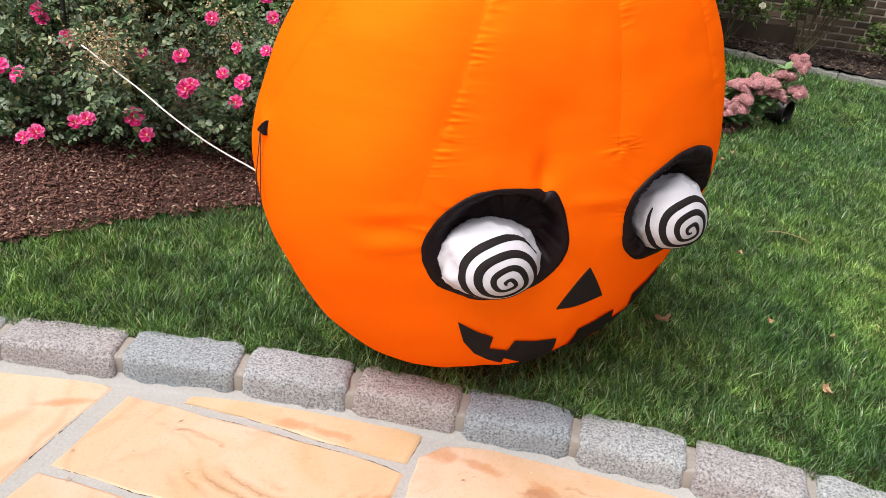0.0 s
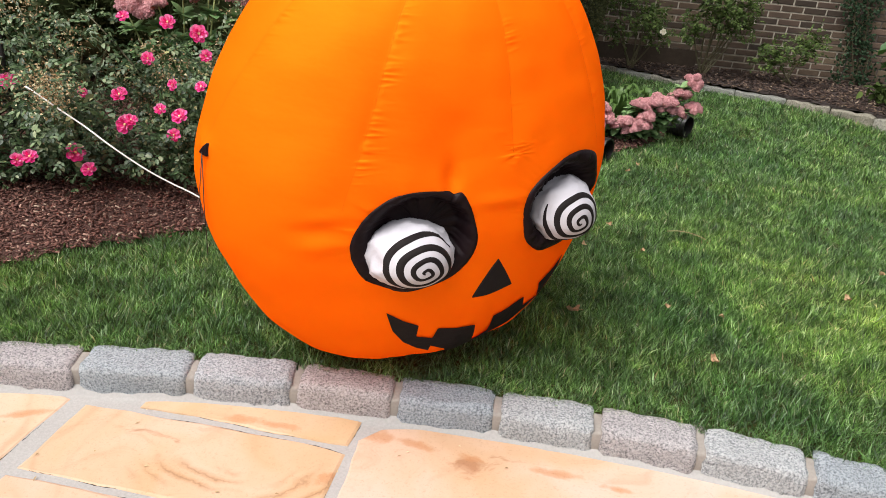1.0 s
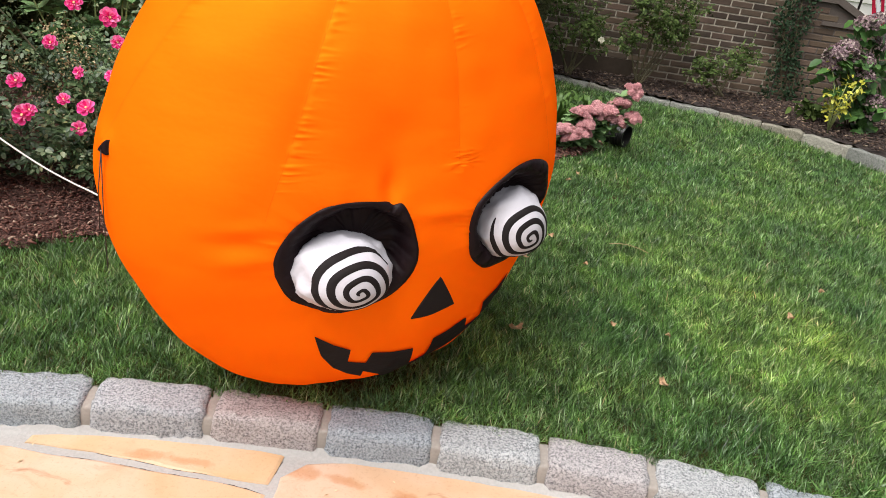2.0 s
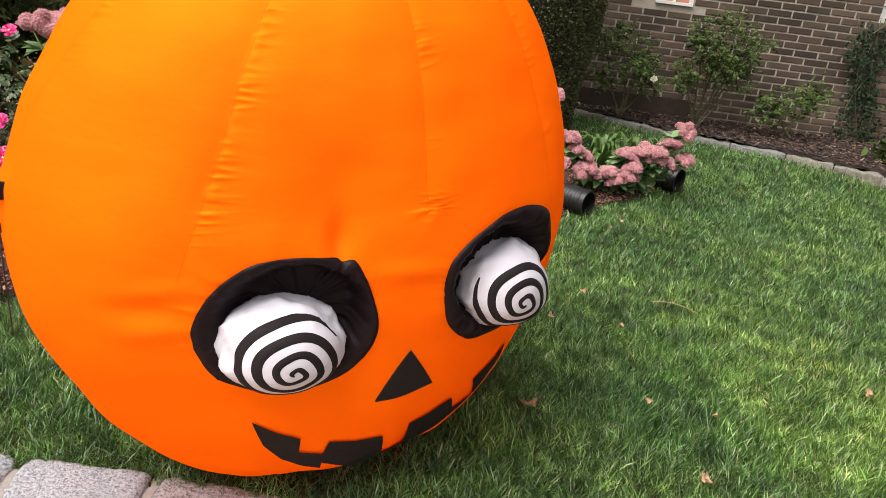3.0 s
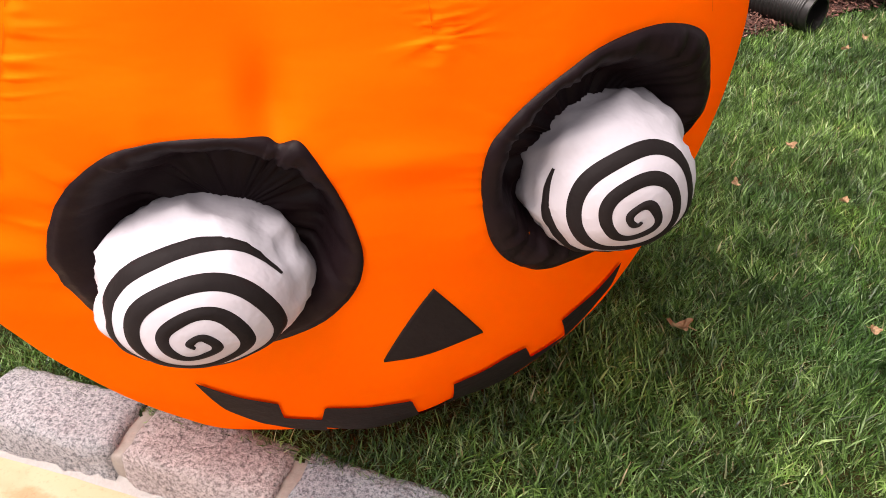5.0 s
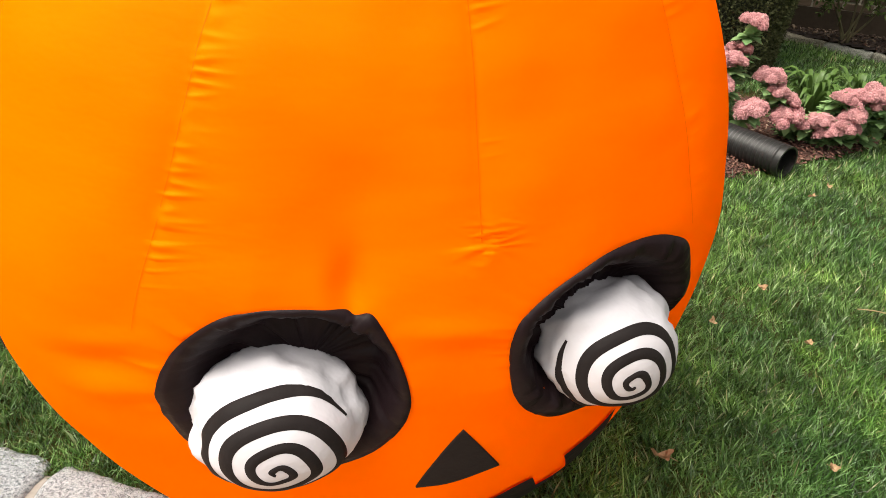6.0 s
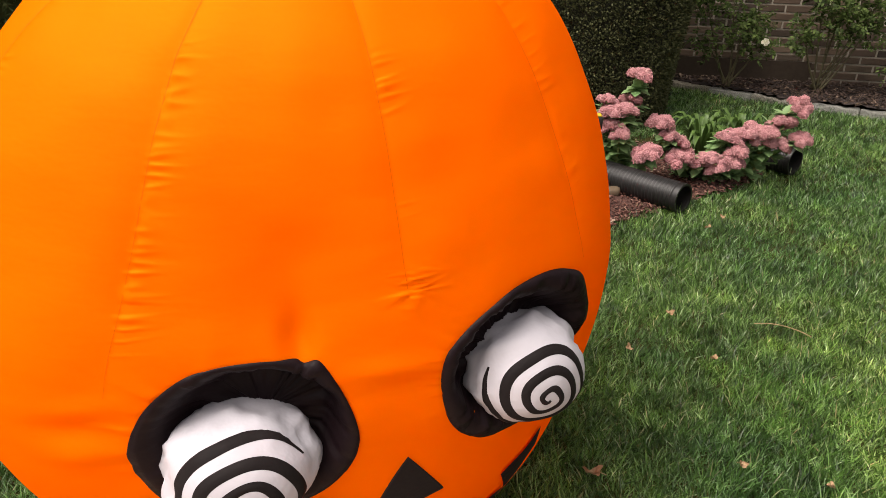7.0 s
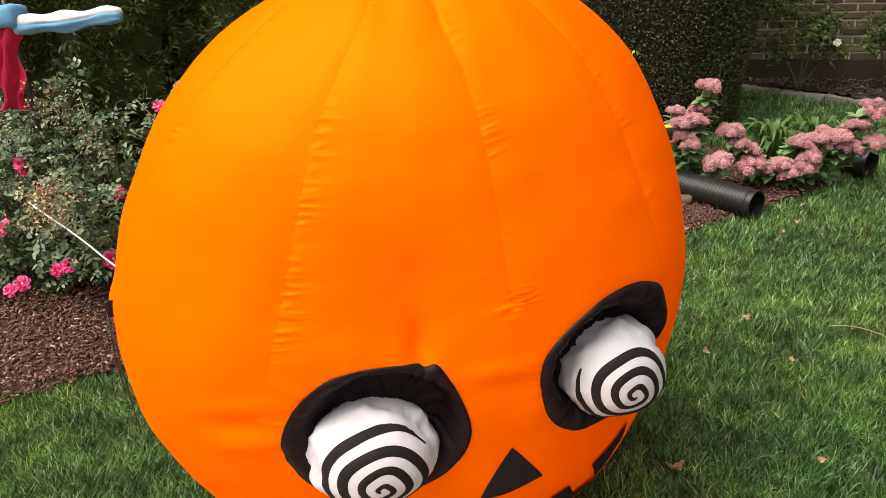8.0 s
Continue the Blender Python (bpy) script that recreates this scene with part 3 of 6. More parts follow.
def grass_blades(rng):
    n = 1350000
    x, y = rng.uniform(-1.9, 4.4, n), rng.uniform(1.0, 6.0, n)
    d = np.hypot(x - 0.4, y - 0.6)
    thin = np.array([noise.noise((a * 17.0, b * 17.0, 6.0)) for a, b in zip(x, y)])
    keep = rng.random(n) < np.minimum(1.0, (1.75 / d) ** 1.25) * np.clip(0.9 + 1.2 * thin, 0.4, 1.0)
    keep &= kerb_radius(x, y) > KERB_R - 0.012 + 0.02 * rng.random(n) ** 2
    ragged = 0.035 * rng.normal(size=n)
    keep &= ~in_rose_bed(x, y - ragged - 0.02) & ~in_wall_bed(x, y + 0.005)
    keep &= np.hypot((x - 0.28) / 0.26, (y - 1.62) / 0.2) > 1
    x, y, d = x[keep], y[keep], d[keep]
    n = len(x)
    far = np.clip(d / 2.1, 1.0, 1.7)
    tuft = np.array([noise.noise((a * 5.0, b * 5.0, 3.0)) for a, b in zip(x, y)])
    clump = np.array([noise.noise((a * 17.0, b * 17.0, 6.0)) for a, b in zip(x, y)])
    by_kerb = np.clip((kerb_radius(x, y) - KERB_R) / 0.07, 0.0, 1.0)
    tall = (0.017 + 0.024 * rng.random(n)) * (1 + 0.5 * tuft + 0.35 * clump) * np.where(rng.random(n) < 0.04, 1.4, 1.0) * (0.5 + 0.5 * by_kerb)
    wide = 0.0027 * far * (0.6 + 0.6 * rng.random(n)) * np.where(rng.random(n) < 0.06, 1.7, 1.0)
    turn = 2 * math.pi * rng.random(n)
    side = np.stack([np.cos(turn), np.sin(turn), np.zeros(n)], 1)
    combed = np.array([noise.noise((a * 15.0, b * 15.0, 9.0)) for a, b in zip(x, y)]) * 9.0
    lean = np.where(rng.random(n) < 0.55, combed + 0.6 * rng.normal(size=n), 2 * math.pi * rng.random(n))
    way = np.stack([np.cos(lean), np.sin(lean), np.zeros(n)], 1)
    tip_over = (0.2 + 1.15 * rng.random(n))[:, None]
    sag = (rng.random(n) ** 2)[:, None] * 0.3
    foot = np.stack([x, y, lawn_rise(x, y) - 0.006], 1)
    up = np.array([0, 0, 1.0])
    long = tall[:, None] * 1.12
    mid = foot + (up * np.cos(tip_over * 0.85) + way * np.sin(tip_over * 0.85)) * long * 0.55
    tip = mid + (up * np.cos(tip_over + sag) + way * np.sin(tip_over + sag)) * long * 0.45
    w = wide[:, None]
    v = np.stack([foot - side * w / 2, foot + side * w / 2, mid - side * w * 0.42, mid + side * w * 0.42, tip], 1).reshape(-1, 3)
    t = np.array([(0, 1, 3), (0, 3, 2), (2, 3, 4)])
    return v, (t[None] + 5 * np.arange(n)[:, None, None]).reshape(-1, 3)


def short_blades(rng):
    """The thick short growth between the longer blades."""
    n = 1500000
    x, y = rng.uniform(-1.9, 4.4, n), rng.uniform(1.0, 6.0, n)
    d = np.hypot(x - 0.4, y - 0.6)
    keep = rng.random(n) < np.minimum(1.0, (1.6 / d) ** 1.6)
    keep &= kerb_radius(x, y) > KERB_R - 0.005
    keep &= ~in_rose_bed(x, y - 0.03 * rng.normal(size=n) - 0.02) & ~in_wall_bed(x, y + 0.005)
    x, y, d = x[keep], y[keep], d[keep]
    n = len(x)
    high = (0.012 + 0.016 * rng.random(n))[:, None]
    wide = (0.0024 * np.clip(d / 1.9, 1.0, 2.2))[:, None]
    lean, turn = 2 * math.pi * rng.random(n), 2 * math.pi * rng.random(n)
    side = np.stack([np.cos(turn), np.sin(turn), np.zeros(n)], 1) * wide / 2
    foot = np.stack([x, y, lawn_rise(x, y) - 0.006], 1)
    tip = foot + np.stack([np.cos(lean), np.sin(lean), np.zeros(n)], 1) * high * (0.2 + 1.2 * rng.random((n, 1))) + np.array([0, 0, 1.0]) * high
    return np.stack([foot - side, foot + side, tip], 1).reshape(-1, 3), np.arange(3 * n).reshape(-1, 3)


def far_blades(rng):
    """The lawn going on to the sides, in coarser blades."""
    n = 420000
    x, y = rng.uniform(-7.0, 8.5, n), rng.uniform(-2.0, 6.4, n)
    keep = ((x > 4.3) | (x < -1.8) | (y < 1.1)) & (kerb_radius(x, y) > KERB_R + 0.02)
    keep &= ~in_rose_bed(x, y) & ~in_wall_bed(x, y) & (y < 5.0)
    x, y = x[keep], y[keep]
    n = len(x)
    turn, lean = 2 * math.pi * rng.random(n), 2 * math.pi * rng.random(n)
    side = np.stack([np.cos(turn), np.sin(turn), np.zeros(n)], 1) * 0.006
    foot = np.stack([x, y, np.full(n, -0.01)], 1)
    tip = foot + np.stack([0.05 * np.cos(lean), 0.05 * np.sin(lean), 0.03 + 0.02 * rng.random(n)], 1)
    return np.stack([foot - side, foot + side, tip], 1).reshape(-1, 3), np.arange(3 * n).reshape(-1, 3)


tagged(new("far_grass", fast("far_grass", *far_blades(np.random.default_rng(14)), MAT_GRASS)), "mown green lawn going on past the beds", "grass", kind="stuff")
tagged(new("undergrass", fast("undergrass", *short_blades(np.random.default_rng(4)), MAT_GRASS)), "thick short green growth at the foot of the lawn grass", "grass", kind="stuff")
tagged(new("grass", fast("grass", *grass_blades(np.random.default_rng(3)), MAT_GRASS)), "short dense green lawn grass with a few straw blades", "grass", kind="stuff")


def bed_sheet(name, inside, x0, x1, y0, y1, lift, mat, step=0.05):
    cols, rows = int((x1 - x0) / step) + 1, int((y1 - y0) / step) + 1
    v = []
    for i in range(rows):
        for j in range(cols):
            x, y = x0 + j * step, y0 + i * step
            v.append((x, y, lift + 0.02 * noise.noise((x * 4, y * 4, 5)) + 0.008 * noise.noise((x * 15, y * 15, 7))))
    a = np.array(v)
    ok = inside(a[:, 0], a[:, 1])
    f = [q for q in grid_faces(rows, cols) if sum(ok[list(q)]) >= 3]
    me = solid(name, v, f, mat, True)
    bm = bmesh.new()
    bm.from_mesh(me)
    bmesh.ops.delete(bm, geom=[q for q in bm.verts if not q.link_faces], context="VERTS")
    bm.to_mesh(me)
    bm.free()
    return me


def chips(rng, inside, x0, x1, y0, y1, n, lift, near, grow=1.0):
    """Flat splinters lying on a bed."""
    x, y = rng.uniform(x0, x1, n), rng.uniform(y0, y1, n)
    keep = inside(x, y + 0.02 * rng.normal(size=n))
    keep &= rng.random(n) < np.minimum(1, (near / np.hypot(x - 0.3, y - 0.5)) ** 1.2)
    x, y = x[keep], y[keep]
    n = len(x)
    size = grow * (0.3 + rng.random(n) ** 2 * 0.8)
    half = np.stack([0.016 * size, 0.0045 * grow * (0.5 + rng.random(n)), 0.0018 * (0.5 + rng.random(n))], 1)
    turn, tip = 2 * math.pi * rng.random(n), 0.35 * rng.normal(size=n)
    ax = np.stack([np.cos(turn) * np.cos(tip), np.sin(turn) * np.cos(tip), np.sin(tip)], 1)
    ay = np.stack([-np.sin(turn), np.cos(turn), 0.4 * rng.normal(size=n)], 1)
    ay /= np.linalg.norm(ay, axis=1, keepdims=True)
    az = np.cross(ax, ay)
    c = np.stack([x, y, lift + 0.006 + 0.012 * rng.random(n)], 1)
    corners = np.array([(i, j, k) for k in (-1, 1) for j in (-1, 1) for i in (-1, 1)], float)
    corners[:, 1] *= 1 - 0.4 * (corners[:, 0] > 0)
    v = c[:, None] + corners[None, :, :1] * (ax * half[:, :1])[:, None] + corners[None, :, 1:2] * (ay * half[:, 1:2])[:, None] + corners[None, :, 2:] * (az * half[:, 2:])[:, None]
    q = np.array([(0, 2, 3), (0, 3, 1), (4, 5, 7), (4, 7, 6), (0, 1, 5), (0, 5, 4), (2, 6, 7), (2, 7, 3), (0, 4, 6), (0, 6, 2), (1, 3, 7), (1, 7, 5)])
    return v.reshape(-1, 3), (q[None] + 8 * np.arange(n)[:, None, None]).reshape(-1, 3)


tagged(new("rose_bed", bed_sheet("rose_bed", in_rose_bed, -4.0, 2.1, 0.5, 6.6, 0.012, MAT_RED_SOIL)), "garden bed of red-brown soil under bark mulch", "garden bed", kind="structure")
tagged(new("wall_bed", bed_sheet("wall_bed", in_wall_bed, 1.2, 5.6, 2.4, 6.2, 0.095, MAT_SOIL)), "dark planting strip along the brick wall", "garden bed", kind="structure")
tagged(new("red_mulch", fast("red_mulch", *chips(np.random.default_rng(5), in_rose_bed, -2.4, 2.1, 1.4, 4.4, 110000, 0.012, 2.2, 0.72), MAT_CHIP_RED)), "shredded red-brown bark mulch", "mulch", kind="stuff")
tagged(new("brown_mulch", fast("brown_mulch", *chips(np.random.default_rng(6), in_wall_bed, 1.3, 4.8, 2.8, 5.9, 30000, 0.102, 4.5, 1.3), MAT_CHIP_BROWN)), "coarse brown bark mulch on the planting strip", "mulch", kind="stuff")


# ---- kerb of granite blocks ----
JOINT_X = [-3.3, -3.02, -2.75, -2.48, -2.2, -1.93, -1.66, -1.385, -1.085, -0.80, -0.515, -0.236, 0.022, 0.272, 0.52, 0.757, 0.99, 1.225, 1.44, 1.66, 1.87, 2.08, 2.28, 2.48, 2.68, 2.87, 3.06]
kerb = thing("kerb", (0, 0, 0), "curved kerb of rough grey and pinkish granite blocks", "kerb", kind="structure")


def on_kerb(x, r, z):
    a = math.acos((x - KERB_X) / (KERB_R - 0.06))
    return pose(KERB_X + r * math.cos(a), KERB_Y + r * math.sin(a), z, 0, 0, math.degrees(a) - 90)


def kerb_block(length, seed):
    bm = bmesh.new()
    nx, ny, nz = 15, 7, 7
    sx, sy, sz = length, 0.112, 0.15
    bmesh.ops.create_cube(bm, size=1)
    bmesh.ops.subdivide_edges(bm, edges=[e for e in bm.edges if abs(e.verts[0].co.x - e.verts[1].co.x) > 0.5], cuts=nx, use_grid_fill=True)
    bmesh.ops.subdivide_edges(bm, edges=[e for e in bm.edges if abs(e.verts[0].co.y - e.verts[1].co.y) > 0.5], cuts=ny, use_grid_fill=True)
    bmesh.ops.subdivide_edges(bm, edges=[e for e in bm.edges if abs(e.verts[0].co.z - e.verts[1].co.z) > 0.5], cuts=nz, use_grid_fill=True)
    for q in bm.verts:
        c = q.co * 2
        # rounded block: pull the corners in
        e = Vector((abs(c.x) ** 26, abs(c.y) ** 16, abs(c.z) ** 18))
        k = 1 / max(1.0, (e.x + e.y + e.z)) ** 0.09
        c = Vector((c.x * k ** 0.35, c.y * k * (1 - 0.06 * max(0, c.z)), c.z * k))
        p = Vector((c.x * sx / 2, c.y * sy / 2, c.z * sz / 2))
        p += noise.noise_vector(p * 20 + Vector((seed * 9.1, 0, 0))) * 0.0042 + noise.noise_vector(p * 48 + Vector((0, seed * 5.7, 0))) * 0.0045
        q.co = p
    me = bpy.data.meshes.new("granite_block")
    bm.to_mesh(me)
    bm.free()
    me.polygons.foreach_set("use_smooth", [True] * len(me.polygons))
    me.materials.append(MAT_PINK_GRANITE if seed in (2, 7, 13) else MAT_GRANITE)
    return me


for i, (a, b) in enumerate(zip(JOINT_X, JOINT_X[1:])):
    span = math.dist(on_kerb(a, KERB_R - 0.06, 0).translation, on_kerb(b, KERB_R - 0.06, 0).translation)
    rng = random.Random(i - 5)
    m = on_kerb((a + b) / 2, KERB_R - 0.033, -0.068 + rng.uniform(-0.004, 0.004)) @ pose(0, 0, 0, rng.uniform(-2, 2), rng.uniform(-1, 1), rng.uniform(-1, 1))
    part("granite_block", kerb_block(span - 0.016, i - 5), kerb, at=m)
for i, x in enumerate(JOINT_X):
    part("mortar_joint", soft_box("mortar_joint", 0.036, 0.118, 0.15, 0.008, MAT_KERB_JOINT, 0.004, 3, i), kerb, "", on_kerb(x, KERB_R - 0.022, -0.079))

# ---- patio of sandstone flags in grey mortar ----
patio = thing("patio", (0, 0, 0), "sunny buff sandstone flagstone patio with grey mortar joints", "patio", kind="structure")


def mortar_bed():
    v, cols, rows = [], 110, 60
    edge = KERB_R - 0.06
    for i in range(rows):
        for j in range(cols):
            x = -3.35 + 6.5 * j / (cols - 1)
            top = KERB_Y + math.sqrt(edge ** 2 - (x - KERB_X) ** 2)
            y = top - (i / (rows - 1)) ** 2 * (top + 1.75)
            lap = float(np.interp(edge - kerb_radius(x, y), [0.0, 0.018, 0.038], [0.034, 0.022 + 0.006 * noise.noise((x * 11, y * 11, 4)), 0.0]))
            v.append((x, y, PATIO_Z - 0.0018 + 0.002 * noise.noise((x * 8, y * 8, 2)) + lap))
    return solid("mortar_bed", v, [q[::-1] for q in grid_faces(rows, cols)], MAT_MORTAR, True)


part("mortar_bed", mortar_bed(), patio)


def flag(outline, seed):
    pts = []
    for a, b in zip(outline, outline[1:] + outline[:1]):
        n = max(1, int(math.dist(a, b) / 0.035))
        for k in range(n):
            x, y = a[0] + (b[0] - a[0]) * k / n, a[1] + (b[1] - a[1]) * k / n
            j = noise.noise_vector((x * 14, y * 14, seed * 2.7)) * 0.006
            pts.append(Vector((x + j.x, y + j.y, 0)))
    c = sum(pts, Vector()) / len(pts)
    inner = [q + (c - q).normalized() * 0.007 for q in pts]
    n = len(pts)
    v = [q + Vector((0, 0, -0.03)) for q in pts] + [q + Vector((0, 0, -0.0025)) for q in pts] + [q for q in inner] + [c]
    f = grid_faces(3, n, True) + [(2 * n + k, 2 * n + (k + 1) % n, 3 * n) for k in range(n)]
    return solid("flagstone", [q - c for q in v], f, MAT_PINK_FLAG if seed % 5 == 3 else MAT_FLAG), c


FLAGS = [
    [(-1.36, 1.475), (-0.9, 1.456), (-0.705, 1.443), (-0.6, 1.440), (-0.545, 1.431), (-0.526, 1.420), (-0.552, 1.342), (-0.58, 1.262), (-0.605, 1.186), (-0.625, 1.119), (-0.66, 1.03), (-1.3, 1.09)],
    [(-0.485, 1.396), (-0.374, 1.371), (-0.298, 1.349), (-0.162, 1.313), (-0.053, 1.277), (0.052, 1.249), (0.146, 1.214), (0.115, 1.107), (0.08, 0.997), (0.0, 1.01), (-0.117, 1.047), (-0.236, 1.08), (-0.333, 1.11), (-0.457, 1.147), (-0.558, 1.175), (-0.53, 1.255), (-0.507, 1.327)],
    [(-0.345, 1.409), (-0.244, 1.405), (-0.108, 1.394), (0.017, 1.374), (0.127, 1.346), (0.185, 1.325), (0.158, 1.238), (0.051, 1.267), (-0.056, 1.298), (-0.165, 1.334), (-0.261, 1.362), (-0.352, 1.384)],
    [(0.176, 1.264), (0.236, 1.298), (0.346, 1.304), (0.454, 1.279), (0.573, 1.247), (0.676, 1.215), (0.828, 1.168), (0.954, 1.134), (1.063, 1.095), (1.19, 1.045), (1.29, 1.0), (1.24, 0.70), (0.62, 0.70), (0.06, 0.70), (0.105, 0.979), (0.145, 1.125)],
    [(-0.572, 1.158), (-0.452, 1.125), (-0.329, 1.088), (-0.232, 1.059), (-0.114, 1.025), (0.002, 0.993), (0.062, 0.975), (0.025, 0.70), (-0.66, 0.70), (-0.61, 1.06)],
    [(1.325, 0.985), (1.5, 0.905), (1.75, 0.77), (1.74, 0.70), (1.28, 0.70)],
    [(-1.3, 1.06), (-0.68, 1.0), (-0.69, 0.70), (-1.32, 0.70)],
]
flags = list(FLAGS)
rng = random.Random(8)
# courses of squared flags towards the house door, and rings of flags along the kerb's ends
y = 0.685
while y > -1.7:
    x, h = -3.4 + rng.uniform(0, 0.3), rng.uniform(0.35, 0.5)
    while x < 3.2:
        w = rng.uniform(0.45, 0.85)
        top = y - 0.02
        corners = [(x + 0.015, top - h), (x + 0.015, top - rng.uniform(0.01, 0.03)), (x + w - 0.015, top - rng.uniform(0.01, 0.03)), (x + w - 0.015, top - h)]
        fitted = []
        for cx, cy in corners:
            limit = 5.37 if cx < -1.34 else 5.70
            fitted.append((cx, min(cy, KERB_Y + math.sqrt(max(0.0, limit ** 2 - (cx - KERB_X) ** 2)))))
        if min(fitted[1][1] - fitted[0][1], fitted[2][1] - fitted[3][1]) > 0.08:
            flags.append(fitted)
        x += w
    y -= h + 0.03
for r0, r1, a0, a1 in ((6.085, 5.75, 93.4, 115.0), (5.72, 5.40, 93.8, 115.0), (6.085, 5.73, 62.2, 46.0)):
    a = a0
    while abs(a - a0) < abs(a1 - a0):
        b = a + math.copysign(rng.uniform(4.0, 6.5), a1 - a0)
        g = math.copysign(0.14, a1 - a0)
        flags.append([(KERB_X + r * math.cos(radians(q)), KERB_Y + r * math.sin(radians(q))) for q, r in ((a + g, r0), (b - g, r0), (b - g, r1), (a + g, r1))])
        a = b
flags = FLAGS + [q for q in flags[len(FLAGS):] if all(-3.3 < x < 3.1 and y > -1.72 and kerb_radius(x, y) < KERB_R - 0.1 for x, y in q)]
for i, outline in enumerate(flags):
    me, c = flag(outline, i)
    part("flagstone", me, patio, at=pose(c.x, c.y, PATIO_Z + 0.001 * (i % 3)))

# hairline cracks where the mortar has drawn back from the flags
def hairline(outline, seed):
    pieces = []
    rng = random.Random(seed)
    for a, b in zip(outline, outline[1:] + outline[:1]):
        if math.dist(a, b) < 0.08 or rng.random() < 0.35:
            continue
        u, w = rng.uniform(0.0, 0.25), rng.uniform(0.6, 1.0)
        path = []
        for k in range(18):
            q = u + (w - u) * k / 17
            x, y = a[0] + (b[0] - a[0]) * q, a[1] + (b[1] - a[1]) * q
            j = noise.noise_vector((x * 14, y * 14, seed * 2.7)) * 0.006 + noise.noise_vector((x * 60, y * 60, seed)) * 0.002
            path.append((x + j.x, y + j.y, PATIO_Z - 0.0012))
        pieces.append(tube(path, [0.0003 + 0.0016 * max(0.0, noise.noise((k * 0.35, seed, 1.0)) + 0.1) for k in range(18)], 4))
    return join(pieces)


for i, outline in enumerate(FLAGS):
    part("joint_crack", solid("joint_crack", *hairline(outline, i), MAT_SOIL), patio, "thin dark crack beside the mortar")

# ---- granite edging of the planting strip ----
edging = thing("edging", (0, 0, 0), "low weathered granite edging of the planting strip", "edging", kind="structure")
ex = np.linspace(1.35, 4.2, 400)
ey = np.interp(ex, EDGE_X, EDGE_Y)
ey = np.convolve(np.pad(ey, 30, mode="edge"), np.ones(61) / 61, "valid")
run = np.concatenate([[0], np.cumsum(np.hypot(np.diff(ex), np.diff(ey)))])
s, i = 0.0, 0
while s < run[-1] - 0.2:
    w = 0.26 + 0.1 * random.Random(i).random()
    p0, p1 = (Vector((np.interp(q, run, ex), np.interp(q, run, ey), 0)) for q in (s, s + w))
    mid, way = (p0 + p1) / 2, p1 - p0
    me = soft_box("edging_stone", w - 0.005, 0.07, 0.17, 0.009, MAT_EDGING, 0.014, 11, i)
    part("edging_stone", me, edging, at=pose(mid.x, mid.y, 0.003, 0, 0, math.degrees(math.atan2(way.y, way.x))))
    s, i = s + w, i + 1

# ---- brick house wall, stair cheek, porch ----
wall = thing("wall_north", WALL_AT, "old brown brick house wall with pale mortar joints", "wall", kind="structure")
wall.rotation_euler = (0, 0, WALL_TURN)
WIN = (1.30, 1.56, 0.85, 1.25)  # opening of the small window: along the wall, and up


def wall_core():
    s0, s1, z0, z1 = WIN
    pieces = [box(0.0, s0, -0.25, 0.0, -0.2, 6.8), box(s1, 8.0, -0.25, 0.0, -0.2, 6.8), box(s0, s1, -0.25, 0.0, -0.2, z0), box(s0, s1, -0.25, 0.0, z1, 6.8)]
    return solid("mortar_core", *join(pieces), MAT_JOINT)


part("mortar_core", wall_core(), wall)
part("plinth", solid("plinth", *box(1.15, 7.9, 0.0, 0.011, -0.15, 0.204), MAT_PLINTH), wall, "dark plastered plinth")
BRICK_L, BRICK_H = 0.172, 0.0505


def brick_mesh(seed, length=BRICK_L - 0.012):
    r = random.Random(seed)
    h, d, c = BRICK_H - 0.010, 0.03, 0.003
    v = []
    for yy, inset in ((0.0, 0.0), (d - c, 0.0), (d, c)):
        for x, z in ((0, 0), (length, 0), (length, h), (0, h)):
            sx, sz = (1 if x == 0 else -1), (1 if z == 0 else -1)
            v.append((x + sx * inset + r.uniform(-0.0012, 0.0012), yy + r.uniform(-0.0008, 0.0008), z + sz * inset + r.uniform(-0.0012, 0.0012)))
    return solid("brick", v, [q[::-1] for q in grid_faces(3, 4, True)] + [(8, 9, 10, 11)[::-1]], MAT_BRICK)


BRICKS = [brick_mesh(i) for i in range(6)]
HALF_BRICK = brick_mesh(11, BRICK_L / 2 - 0.012)
rest, count = [], 0
for row in range(134):
    z = 0.004 + row * BRICK_H
    for col in range(-1, 46):
        s = col * BRICK_L + (BRICK_L / 2 if row % 2 else 0) + 0.005
        if s < -0.11 or s > 7.7 or (z < 0.198 and s > 1.15):
            continue
        if s + BRICK_L > WIN[0] and s < WIN[1] + 0.02 and WIN[2] - 0.06 < z < WIN[3]:
            continue
        proud = 0.0045 + 0.003 * random.Random(row * 50 + col).random()
        if row < 24 and s < 2.6 and count < 300:
            half = s < 0
            part("brick", HALF_BRICK if half else BRICKS[(row * 7 + col * 3) % 6], wall, at=pose(0.002 if half else s, proud - 0.03, z))
            count += 1
        else:
            rest.append((s, proud, z))
pieces = []
for s, proud, z in rest:
    a, b = box(s, s + BRICK_L - 0.012, -0.01, proud, z, z + BRICK_H - 0.010)
    pieces.append((a, b))
tagged(part("far_bricks", solid("far_bricks", *join(pieces), MAT_BRICK), wall), kind="stuff")

